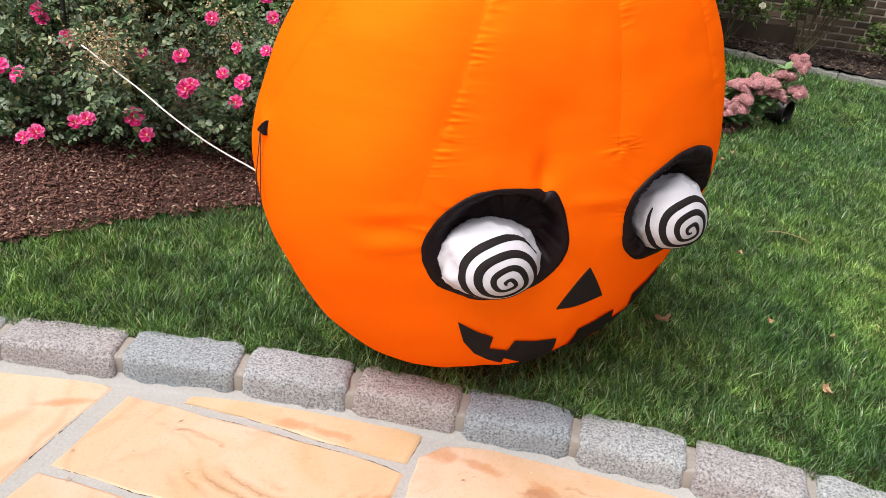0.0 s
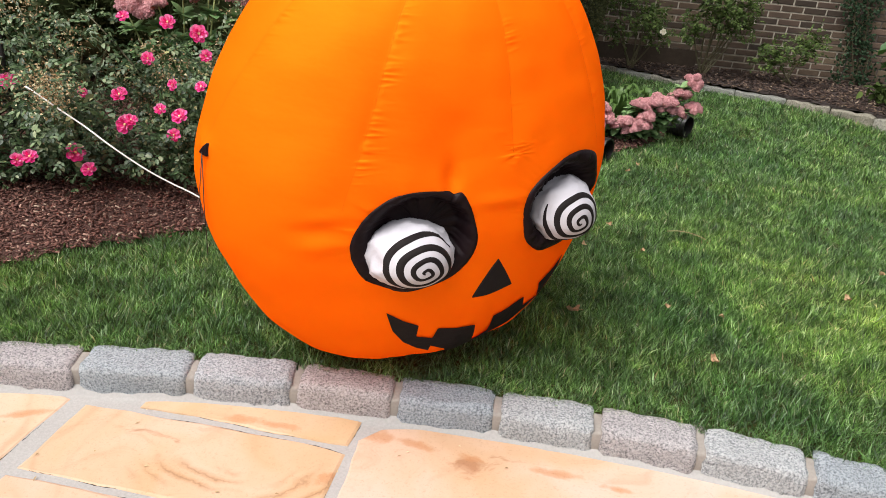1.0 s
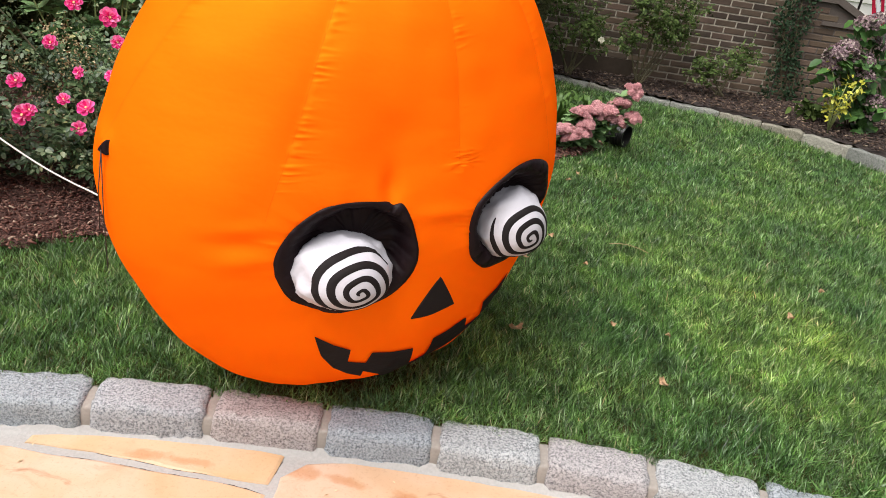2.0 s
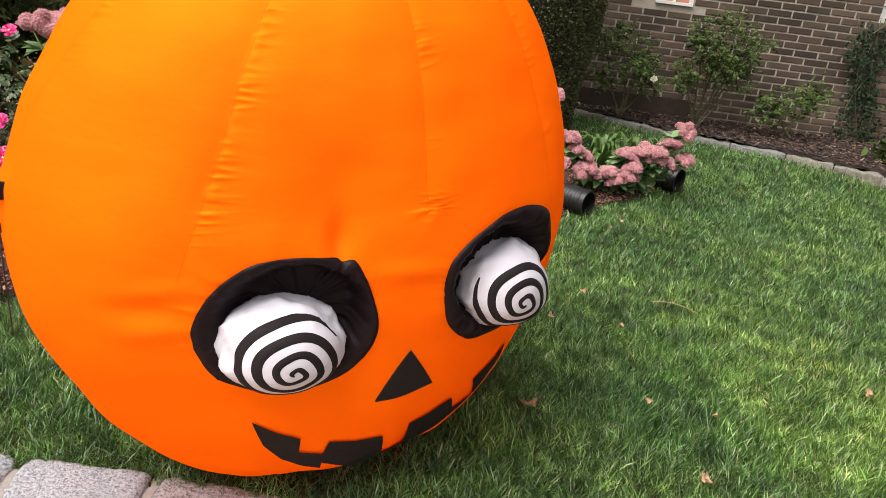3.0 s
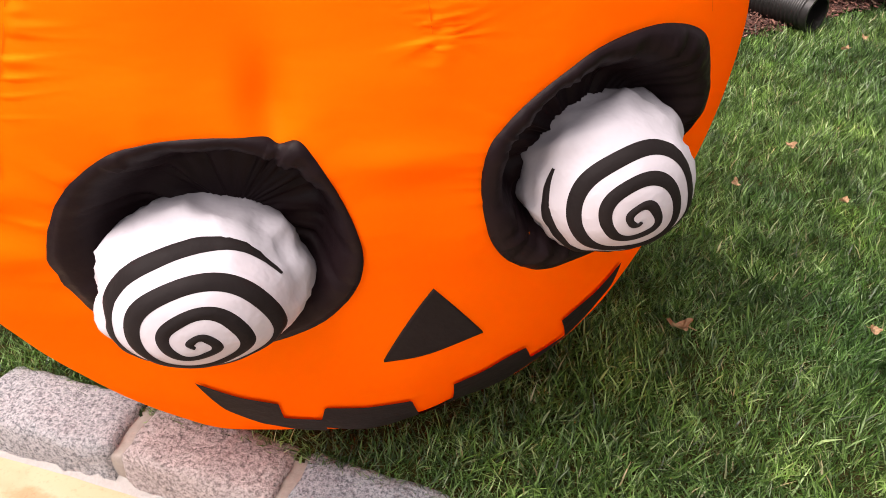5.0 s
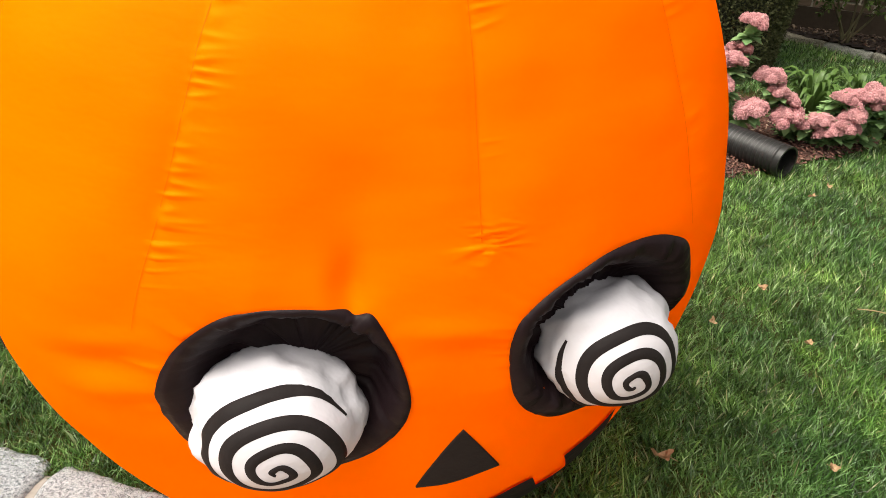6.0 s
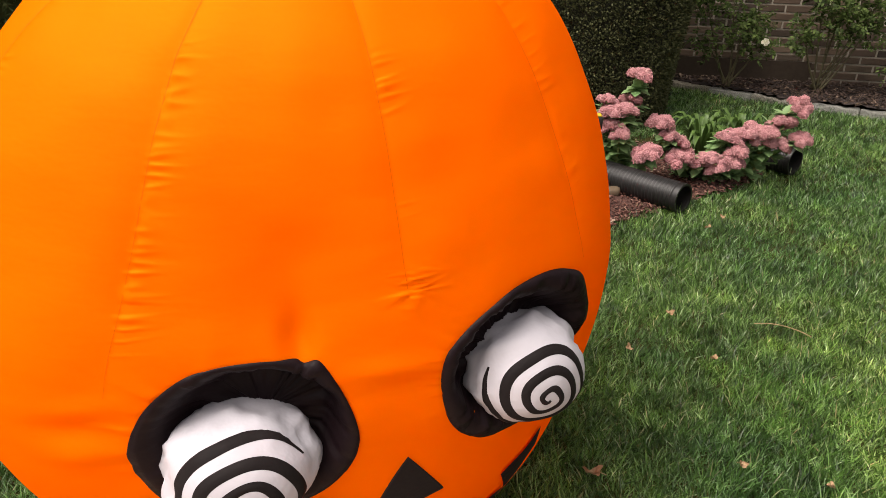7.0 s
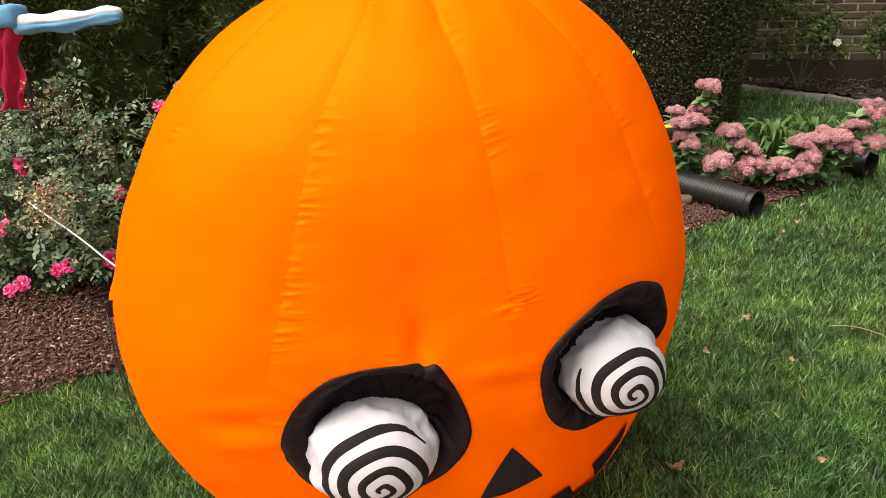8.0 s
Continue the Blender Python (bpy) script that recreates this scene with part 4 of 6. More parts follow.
window = thing("window_1", WALL_AT, "small white-framed basement window with orange-lit panes", "window", kind="structure")
window.rotation_euler = (0, 0, WALL_TURN)
s0, s1, z0, z1 = WIN
frame_bits = [box(s0, s0 + 0.02, -0.06, 0.018, z0, z1), box(s1 - 0.02, s1, -0.06, 0.018, z0, z1), box(s0 + 0.02, s1 - 0.02, -0.06, 0.018, z0, z0 + 0.02), box(s0 + 0.02, s1 - 0.02, -0.06, 0.018, z1 - 0.02, z1), box((s0 + s1) / 2 - 0.006, (s0 + s1) / 2 + 0.006, -0.05, 0.014, z0 + 0.02, z1 - 0.02)]
part("window_frame", solid("window_frame", *join(frame_bits), MAT_PAINT), window)
for a, b in ((s0 + 0.02, (s0 + s1) / 2 - 0.006), ((s0 + s1) / 2 + 0.006, s1 - 0.02)):
    part("pane", solid("pane", *box(a, b, -0.045, -0.03, z0 + 0.02, z1 - 0.02), MAT_TERRACOTTA), window)

# stair cheek beyond the wall's corner, in the wall's own line
cheek = thing("stair_cheek", WALL_AT, "low brick stair cheek with a sloping stone cap", "wall", kind="structure")
cheek.rotation_euler = (0, 0, WALL_TURN)
CHEEK = [(0.0, 0.84), (-0.29, 0.84), (-1.35, 0.385), (-1.35, -0.2), (0.0, -0.2)]


def prism(outline, y0, y1):
    n = len(outline)
    v = [(x, y0, z) for x, z in outline] + [(x, y1, z) for x, z in outline]
    return v, [tuple(range(n)), tuple(range(2 * n - 1, n - 1, -1))] + [(k, n + k, n + (k + 1) % n, (k + 1) % n) for k in range(n)]


part("mortar_core", solid("mortar_core", *prism(CHEEK, -0.25, 0.0), MAT_CAP), cheek)
for row in range(17):
    z = 0.004 + row * BRICK_H
    for col in range(9):
        s = -(col + 1) * BRICK_L + (BRICK_L / 2 if row % 2 else 0)
        if z + BRICK_H < 0.846 - max(0, -s - 0.29) * 0.43 and s > -1.34:
            half = s > -BRICK_L * 0.9
            part("brick", HALF_BRICK if half else BRICKS[(row * 5 + col) % 6], cheek, at=pose(s, -0.025, z))
CAP = [(0.06, 0.842), (0.06, 0.90), (-0.28, 0.90), (-1.40, 0.42), (-1.40, 0.36), (-0.29, 0.842)]
part("capstone", solid("capstone", *prism(CAP, -0.27, 0.03), MAT_CAP), cheek, "brown weathered sloping capstone")
part("ledge", solid("ledge", *box(-0.62, -0.22, 0.0, 0.022, 0.676, 0.706), MAT_CAP), cheek)

railing = thing("iron_railing", WALL_AT, "black wrought-iron stair railing above the stone cap", "railing")
railing.rotation_euler = (0, 0, WALL_TURN)


def cap_top(s):
    return 0.895 - max(0.0, -s - 0.28) * 0.428


for k in range(9):
    s = -0.12 - k * 0.145
    part("baluster", solid("baluster", *tube([(s, -0.14, cap_top(s)), (s, -0.14, cap_top(s) + 0.8)], 0.009), MAT_IRON, True), railing)
part("handrail", solid("handrail", *tube([(-0.05, -0.14, cap_top(0) + 0.8), (-0.28, -0.14, cap_top(-0.28) + 0.8), (-1.36, -0.14, cap_top(-1.36) + 0.8)], 0.02), MAT_IRON, True), railing)
scroll = [(-0.5 - 0.16 * math.cos(a) * (1 - a / 14), -0.14, cap_top(-0.5) + 0.2 + 0.13 * math.sin(a) * (1 - a / 14)) for a in np.linspace(0, 9, 40)]
part("scroll", solid("scroll", *tube(scroll, 0.006, 5), MAT_IRON, True), railing)


def cloth_strip(path, width, mat, name, wave=0.01, along=None):
    """A hanging strip of cloth with thickness and soft folds."""
    path = [Vector(q) for q in path]
    v, cols = [], 9
    along = Vector(along or (1, 0, 0)).normalized()
    for i, q in enumerate(path):
        way = (path[min(i + 1, len(path) - 1)] - path[max(i - 1, 0)]).normalized()
        out = way.cross(along).normalized()
        for j in range(cols):
            u = j / (cols - 1) - 0.5
            v.append(q + along * u * width * (0.8 + 0.2 * math.sin(i * 0.9 + 1)) + out * (wave * math.sin(u * 11 + i * 0.35) + 0.4 * wave * math.sin(u * 23 + i)))
    n = len(v)
    f = grid_faces(len(path), cols)
    me = solid(name, v, f, mat, True)
    return me


flag_cloth = thing("striped_bunting", WALL_AT, "red, white and blue striped cloth hung on the iron railing", "bunting")
flag_cloth.rotation_euler = (0, 0, WALL_TURN)
for k in range(6):
    s = -0.55 - k * 0.045
    top = cap_top(s) + 0.34
    path = [(s - 0.02 * q, -0.11 + 0.004 * math.sin(q), top - 0.05 * q) for q in range(8)]
    part("stripe", cloth_strip(path, 0.045, (MAT_RED_CLOTH, MAT_WHITE_CLOTH)[k % 2] if k < 4 else MAT_BLUE_CLOTH, "stripe", 0.004), flag_cloth)

porch = thing("porch", (6.2, 8.2, 0), "white clapboard porch front beyond the stairs", "porch", kind="structure")
for k in range(22):
    part("clapboard", solid("clapboard", *box(-2.6, 3.5, -0.02 - 0.012 * (k % 2), 0.05, -0.1 + k * 0.13, 0.03 + k * 0.13 - 0.006), MAT_PAINT), porch)


# ---- the inflatable pumpkin ----
PUMPKIN = Vector((0.3072, 1.6653, 0.55))  # its middle
PROFILE = [0.5307, 0.5417, 0.5244, 0.4979, 0.4665, 0.4501, 0.4506, 0.4582, 0.4742, 0.5115, 0.5465, 0.540, 0.5365]  # reach from the middle, top to bottom
OVAL = (0.1082, 0.1165, -0.027, -0.0437, 0.0641)
AXIS = Vector((-0.0654, 0.0444, 1)).normalized()
AX_X = (Vector((1, 0, 0)) - AXIS * AXIS.x).normalized()
AX_Y = AXIS.cross(AX_X)
SEAMS = [(-63.0, 0.02), (-104.5, -0.36), (-141.8, -0.45), (-28.5, 0.08), (8.0, 0.0), (45.0, 0.0), (84.0, 0.0), (124.0, 0.0), (164.0, 0.0), (-172.0, -0.2)]


def reach(th, ph):
    """The smooth body's distance from its middle, by turn and by angle from the top, in degrees."""
    h = 180 / (len(PROFILE) - 1)
    i = min(int(ph / h), len(PROFILE) - 2)
    u = ph / h - i
    g = [0.0] + [(PROFILE[k + 1] - PROFILE[k - 1]) / 2 for k in range(1, len(PROFILE) - 1)] + [0.0]
    r = (2 * u ** 3 - 3 * u ** 2 + 1) * PROFILE[i] + (u ** 3 - 2 * u ** 2 + u) * g[i] + (-2 * u ** 3 + 3 * u ** 2) * PROFILE[i + 1] + (u ** 3 - u ** 2) * g[i + 1]
    a, b = radians(th), radians(ph)
    s, k = math.sin(b), math.cos(b)
    return r * (1 + s * s * (OVAL[0] * math.cos(2 * a) + OVAL[1] * math.sin(2 * a)) + s ** 3 * (OVAL[2] * math.cos(3 * a) + OVAL[3] * math.sin(3 * a)) + s * k * OVAL[4] * math.cos(a))


def seam_turn(k, ph):
    if k == 1:
        return float(np.interp(ph, [15, 24, 36, 43, 54, 66, 75, 83, 91, 100, 115], [-82, -89, -97.5, -101, -104.5, -107.5, -110, -112, -114.4, -116.3, -119]))
    t0, slope = SEAMS[k]
    return t0 + slope * (min(max(ph, 15), 115) - 55)


SEAM_ENDS = {0: 82.0, 1: 96.0, 3: 86.0}  # the face panel is seamless below these


def hump(x, w):
    return math.exp(-(x / w) ** 2)


def slack(th, ph):
    """Tucks along the seams, the crease over the eye, folds beside the eyes."""
    d = 0.0
    fade = min(1.0, ph / 18.0) * min(1.0, (180 - ph) / 25.0)
    a = radians(th)
    q = Vector((math.cos(a), math.sin(a), ph / 50.0))
    d += fade * (0.006 * noise.noise(q * 2.3) + 0.0028 * noise.noise(q * 5.5 + Vector((7, 0, 0))))
    for k in range(len(SEAMS)):
        e = (th - seam_turn(k, ph) + 180) % 360 - 180
        if abs(e) < 14:
            held = min(1.0, max(0.0, (SEAM_ENDS.get(k, 150.0) - ph) / (4.0 if k == 0 else 10.0)))
            d -= (0.0022 * hump(e, 3.5) + 0.0014 * hump(e, 0.7)) * fade * held
            if ph < 95:
                pucker = min(1.0, max(0.0, 1.6 * noise.noise((ph * 0.11, k * 9.7, 0.3)) + 0.45)) * fade * held
                side = min(1.0, max(0.0, (e - 0.15) / 0.5)) * (0.75 * hump(max(0.0, e - 1.0), 2.4) + 0.25 * hump(max(0.0, e - 1.0), 5.5))
                tuck = noise.noise((ph * 0.46 + 0.035 * e, k * 5.1, e * 0.05))
                d += (1.05 if k < 3 else 0.4) * pucker * side * (0.0034 * max(0.0, 1 - abs(tuck) * 5.0) + 0.0016 * noise.noise((ph * 0.3, k * 3.3, e * 0.09)))
    # gathers in the cloth that run out from the sewn rims of the eyes
    for t0, w, p0, h, pull in ((-93.5, 20.0, 106.0, 16.2, 1.0), (-41.0, 17.0, 99.2, 15.8, 0.7)):
        ax, ay = (th - t0) / w, (ph - p0) / h
        far = math.hypot(ax, ay)
        if 0.95 < far < 1.9:
            turn = math.atan2(ay, ax)
            ridge = max(0.0, 1 - abs(noise.noise((math.cos(turn) * 3.4 + t0, math.sin(turn) * 3.4, far * 0.5))) * 5.5)
            fine = max(0.0, 1 - abs(noise.noise((math.cos(turn) * 8.0, math.sin(turn) * 8.0 + t0, far * 0.7))) * 4.0)
            d += pull * (0.0042 * ridge + 0.0016 * fine) * math.exp(-(far - 1) * 5.5) * (0.35 + 0.65 * max(0.0, -math.cos(turn))) * min(1.0, (far - 0.95) * 12)
    # the fan of short creases where the middle seam ends
    ax, ay = th + 61.5, ph - 80.0
    far = math.hypot(ax, ay)
    if far < 9:
        turn = math.atan2(ay, ax)
        ridge = max(0.0, 1 - abs(noise.noise((math.cos(turn) * 2.6, math.sin(turn) * 2.6, 4.0))) * 4.5)
        d += 0.004 * ridge * min(1.0, far / 1.5) * hump(far, 4.2)
    # sockets sunk round the eyes, the crease over one eye, folds beside it, the tether's pull
    for t0, w, p0, h in ((-93.0, 19.0, 105.5, 15.5), (-40.5, 16.0, 99.0, 14.0)):
        inside = 1 - ((th - t0) / w) ** 2 - ((ph - p0) / h) ** 2
        if inside > 0:
            deep = min(1.0, max(0.0, (inside - 0.12) / 0.42))
            d -= 0.010 * min(1.0, inside * 3.0) + 0.042 * deep * deep * (3 - 2 * deep)
    d -= 0.014 * hump(th + 83.0, 3.0) * hump(ph - 87, 6.0)
    d -= 0.009 * hump(th + 84.0, 9.0) * hump(ph - 76, 13.0)
    d += 0.006 * hump(th + 66.0, 9.0) * hump(ph - 95, 2.4)
    d += 0.007 * hump(th + 120.0, 6.0) * hump(ph - 104, 2.2)
    d += 0.004 * hump(th + 119.0, 5.0) * hump(ph - 96, 2.0)
    d -= 0.005 * hump(th + 122.0, 6.0) * hump(ph - 99.5, 2.0)
    d += 0.010 * hump(th + 154.0, 3.5) * hump(ph - 83, 3.0)
    return d


def skin(th, ph, lift=0.0):
    """A point of the body, from its middle."""
    a, b = radians(th), radians(ph)
    way = AX_X * (math.sin(b) * math.cos(a)) + AX_Y * (math.sin(b) * math.sin(a)) + AXIS * math.cos(b)
    return way * (reach(th, ph) + slack(th, ph) + lift)


pumpkin = thing("inflatable_pumpkin", PUMPKIN, "giant orange nylon inflatable jack-o-lantern with bulging spiral eyes, on the lawn", "inflatable")


def pumpkin_body():
    rows, cols = 500, 400
    v = []
    for i in range(rows):
        ph = float(np.interp(i, [0, 34, 394, rows - 1], [0.6, 14.0, 100.0, 179.4]))
        for j in range(cols):
            q = skin(-180 + 360 * j / cols, ph)
            q.z = max(q.z, 0.006 - PUMPKIN.z + 0.02 * max(0, 0.006 - PUMPKIN.z - q.z))
            v.append(q)
    f = [q[::-1] for q in grid_faces(rows, cols, True)]
    f += [tuple(range(cols)), tuple(range((rows - 1) * cols, rows * cols))[::-1]]
    return solid("body", v, [q[::-1] for q in f], MAT_NYLON, True)


part("body", pumpkin_body(), pumpkin)
for k in range(len(SEAMS)):
    v, n = [], int((SEAM_ENDS.get(k, 148.0) - 6) / 1.6)
    for i in range(n):
        ph = 6 + 1.6 * i
        for e in (-0.04, 0.04):
            v.append(skin(seam_turn(k, ph) + e / max(0.25, math.sin(radians(ph))), ph, 0.0011))
    part("seam", solid("seam", v, grid_faces(n, 2), MAT_SEAM, True), pumpkin)


def smooth_loop(pts, n):
    """A closed curve through the points."""
    out, m = [], len(pts)
    for k in range(n):
        s = k * m / n
        i, u = int(s), s - int(s)
        p = [pts[(i + q) % m] for q in (-1, 0, 1, 2)]
        out.append(tuple(0.5 * (2 * p[1][c] + (p[2][c] - p[0][c]) * u + (2 * p[0][c] - 5 * p[1][c] + 4 * p[2][c] - p[3][c]) * u * u + (3 * p[1][c] - p[0][c] - 3 * p[2][c] + p[3][c]) * u ** 3) for c in (0, 1)))
    return out


def patch(name, outline, middle, mat, lift=0.003, creases=0.0, rings=14, sag=0.0):
    v = []
    n = len(outline)
    for i in range(rings + 1):
        k = 1.0 if i == 0 else 1.0 - (i - 1) / rings * 0.98
        for j, (a, b) in enumerate(outline):
            fold = creases * k * (0.05 + 0.5 * noise.noise((j * 0.16, 1.2 * k, len(name))) + 1.1 * max(0.0, 0.3 - abs(noise.noise((j * 0.3, 0.6 * k, 3.0)))) + 0.8 * max(0.0, 0.2 - abs(noise.noise((j * 0.7, 1.0 * k, 8.0))))) * max(0.0, min(1.0, (0.99 - k) * 5))
            rise = -0.004 if i == 0 else max(0.0024, lift + fold - sag * (1 - k))
            v.append(skin(middle[0] + (a - middle[0]) * k, middle[1] + (b - middle[1]) * k, rise))
    f = grid_faces(rings + 1, n, True) + [tuple(range(rings * n, rings * n + n))]
    return solid(name, v, f, mat, True)


EYE_LEFT = [(-113.2, 103.2), (-111.0, 98.8), (-108.2, 95.4), (-104.2, 92.3), (-100.8, 90.7), (-96.0, 89.9), (-90.5, 89.9), (-84.4, 90.6), (-82.4, 91.7), (-79.6, 91.4), (-77.3, 95.2), (-75.5, 99.8), (-74.0, 105.2), (-73.7, 109.4), (-75.0, 113.9), (-78.0, 117.6), (-82.5, 120.3), (-90.0, 122.0), (-99.0, 122.0), (-107.5, 117.5), (-110.8, 114.6), (-112.4, 111.6), (-113.4, 108.2)]
EYE_RIGHT = [(-57.2, 94.6), (-54.9, 91.3), (-51.5, 88.4), (-47.5, 86.0), (-43.8, 84.4), (-39.0, 83.6), (-34.8, 83.6), (-31.2, 84.6), (-28.0, 86.6), (-25.8, 90.2), (-24.6, 95.0), (-25.5, 99.0), (-29.2, 106.0), (-36.0, 112.5), (-43.0, 114.4), (-47.5, 114.9), (-51.3, 113.2), (-54.6, 110.4), (-56.6, 106.6), (-57.6, 100.5)]
part("eye_patch", patch("eye_patch", smooth_loop(EYE_LEFT, 138), (-93, 105.5), MAT_BLACK, creases=0.022), pumpkin, "black nylon eye socket with radial creases")
part("eye_patch", patch("eye_patch", smooth_loop(EYE_RIGHT, 140), (-40.5, 99), MAT_BLACK, 0.0055, creases=0.022), pumpkin, "black nylon eye socket with radial creases")
nose = []
for (a, b), (c, d) in zip([(-72.6, 128.8), (-63.7, 116.7), (-54.7, 127.0)], [(-63.7, 116.7), (-54.7, 127.0), (-72.6, 128.8)]):
    nose += [(a + (c - a) * k / 12 + 0.35 * math.sin(math.pi * k / 12), b + (d - b) * k / 12 + 0.5 * math.sin(math.pi * k / 12) * (-1 if d < b else 1)) for k in range(12)]
part("nose", patch("nose", nose, (-63.5, 124), MAT_STRIPE, 0.0024), pumpkin, "black triangular nose")

# the grin: an upper and a lower edge with square teeth
UPPER = [(-105, 128), (-99, 132.3), (-93.6, 135.4), (-94.6, 139.6), (-87.4, 141.6), (-85.4, 138), (-77, 139.2), (-67.8, 139.5), (-65, 147.2), (-56.5, 145.7), (-58.7, 138.2), (-51, 136.3), (-44, 133.5), (-40.3, 137.6), (-32.5, 135.2), (-37.5, 129.5), (-32, 125.5), (-27.9, 121)]
LOWER = [(-105, 128.2), (-103.5, 135), (-100, 140.8), (-95, 144.6), (-88.5, 148), (-87.9, 145.2), (-79.9, 148.3), (-78.5, 151), (-66, 152.5), (-54, 149.5), (-43, 144.5), (-34, 138.5), (-28, 131.5), (-26.3, 126.5), (-27.7, 121)]


def spread(pts, n):
    """Points evenly along a broken line, its corners kept."""
    cum = [0.0]
    for a, b in zip(pts, pts[1:]):
        cum.append(cum[-1] + math.dist(a, b))
    return [(np.interp(s, cum, [q[0] for q in pts]), np.interp(s, cum, [q[1] for q in pts])) for s in np.linspace(0, cum[-1], n)]


def mouth_mesh():
    """Columns from the upper to the lower edge; a tooth's corner pair stands on the same turn."""
    bm = bmesh.new()
    ring = [bm.verts.new((a, b, 0)) for a, b in spread(UPPER, 180)[:-1] + spread(LOWER[::-1], 150)[:-1]]
    face = bm.faces.new(ring)
    face.normal_update()
    bmesh.ops.triangulate(bm, faces=[face])
    for _ in range(3):
        long = [e for e in bm.edges if e.calc_length() > 3.0]
        if long:
            bmesh.ops.subdivide_edges(bm, edges=long, cuts=1)
            bmesh.ops.triangulate(bm, faces=[q for q in bm.faces if len(q.verts) > 3])
    for q in bm.verts:
        q.co = skin(q.co.x, q.co.y, 0.0032)
        q.co.z = max(q.co.z, 0.003 - PUMPKIN.z)
    me = bpy.data.meshes.new("mouth")
    bm.to_mesh(me)
    bm.free()
    me.materials.append(MAT_STRIPE)
    me.polygons.foreach_set("use_smooth", [True] * len(me.polygons))
    return me


part("mouth", mouth_mesh(), pumpkin, "black toothy grin")


def eyeball(at, radius, flat, pole, turns, phase, seed):
    """A stuffed white bag with a spiral printed on it."""
    pole = Vector(pole).normalized()
    side = pole.orthogonal().normalized()
    other = pole.cross(side)

    def ball(a, t, lift=0.0):
        way = pole * math.cos(a) + (side * math.cos(t) + other * math.sin(t)) * math.sin(a)
        w = 1 + 0.02 * noise.noise(way * 2.2 + Vector((seed, 0, 0))) + (0.11 * noise.noise(way * 2.8 + Vector((0, seed, 0))) - 0.09 * abs(noise.noise(way * 4.5 + Vector((seed, seed, 0))))) * min(1, max(0, (a - 0.75) / 0.6))
        q = way * radius * w
        return Vector((q.x, q.y, q.z * (flat if q.z > 0 else flat * 0.76))) + way * lift + at - PUMPKIN

    rows, cols = 48, 72
    v = [ball(math.pi * (0.002 + 0.996 * i / (rows - 1)), 2 * math.pi * j / cols) for i in range(rows) for j in range(cols)]
    f = grid_faces(rows, cols, True) + [tuple(range(cols))[::-1]]
    bag = part("eyeball", solid("eyeball", v, f, MAT_WHITE, True), pumpkin, "puffy white nylon eyeball")
    v, n = [], 260
    for i in range(n):
        k = i / (n - 1)
        t = phase - 2 * math.pi * turns * k
        a = (0.03 + (1.03 - 0.03) * k ** 1.25) * (1 + (0.03 + 0.09 * max(0, 0.5 - k)) * math.sin(4 * t) + 0.05 * noise.noise((k * 14, seed, 5.0)))
        half = (0.034 + 0.050 * min(1, k * 1.6)) * min(1, 0.35 + k * 14) * min(1, (1 - k) * 18 + 0.2) * (1 + 0.12 * noise.noise((k * 20, seed, 0)))
        for e in (-1, -0.33, 0.33, 1):
            v.append(ball(a + e * half, t, 0.0016 if abs(e) < 1 else 0.0002))
    part("spiral_stripe", solid("spiral_stripe", v, grid_faces(n, 4), MAT_STRIPE, True), bag, "black painted spiral stripe")


eyeball(Vector((0.269, 1.296, 0.412)), 0.101, 0.82, (0.30, -0.94, 0.05), 3.55, 1.0 - 0.3 * math.pi, 3.0)
eyeball(Vector((0.631, 1.422, 0.480)), 0.088, 1.0, (0.36, -0.93, 0.05), 3.5, 2.2 - 0.1 * math.pi, 8.0)

# stem, tether tab with its cords
top = skin(0, 0.6)
stem_path = [top + Vector((0, 0, -0.05)), top + Vector((0.0, 0, 0.02)), top + Vector((0.01, 0.01, 0.07)), top + Vector((0.035, 0.02, 0.12)), top + Vector((0.07, 0.03, 0.15))]
part("stem", solid("stem", *tube(stem_path, [0.09, 0.062, 0.048, 0.045, 0.04], 16), MAT_STEM, True), pumpkin, "brown stuffed stem")
tab = skin(-151.5, 82.5, 0.0)
out = tab.normalized()
triangle = spread([(-153.8, 84.5), (-151.0, 84.9), (-151.2, 81.8), (-153.8, 84.5)], 25)[:-1]
tether = part("tether_tab", patch("tether_tab", triangle, (-152.1, 83.7), MAT_BLACK, 0.006, 0.006, 4), pumpkin, "black tether patch")
eye = skin(-152.4, 84.2, 0.006)
part("cord", solid("cord", *tube([eye, eye + Vector((-0.002, 0.004, -0.12)), eye + Vector((0.0, 0.008, -0.25))], 0.0011, 5), MAT_CORD, True), tether, "thin black cord")
part("cord", solid("cord", *tube([eye, eye + Vector((-0.010, 0.006, -0.09)), eye + Vector((-0.012, 0.012, -0.17))], 0.0011, 5), MAT_CORD, True), tether, "thin black cord")


# ---- white cable from the pumpkin's back into the roses ----
def smooth_path(pts, n):
    s = np.linspace(0, len(pts) - 1, n)
    out = []
    for q in s:
        i = min(int(q), len(pts) - 2)
        u = q - i
        p = [Vector(pts[max(0, min(len(pts) - 1, i + k))]) for k in (-1, 0, 1, 2)]
        out.append(0.5 * (2 * p[1] + (p[2] - p[0]) * u + (2 * p[0] - 5 * p[1] + 4 * p[2] - p[3]) * u * u + (3 * p[1] - p[0] - 3 * p[2] + p[3]) * u ** 3))
    return out


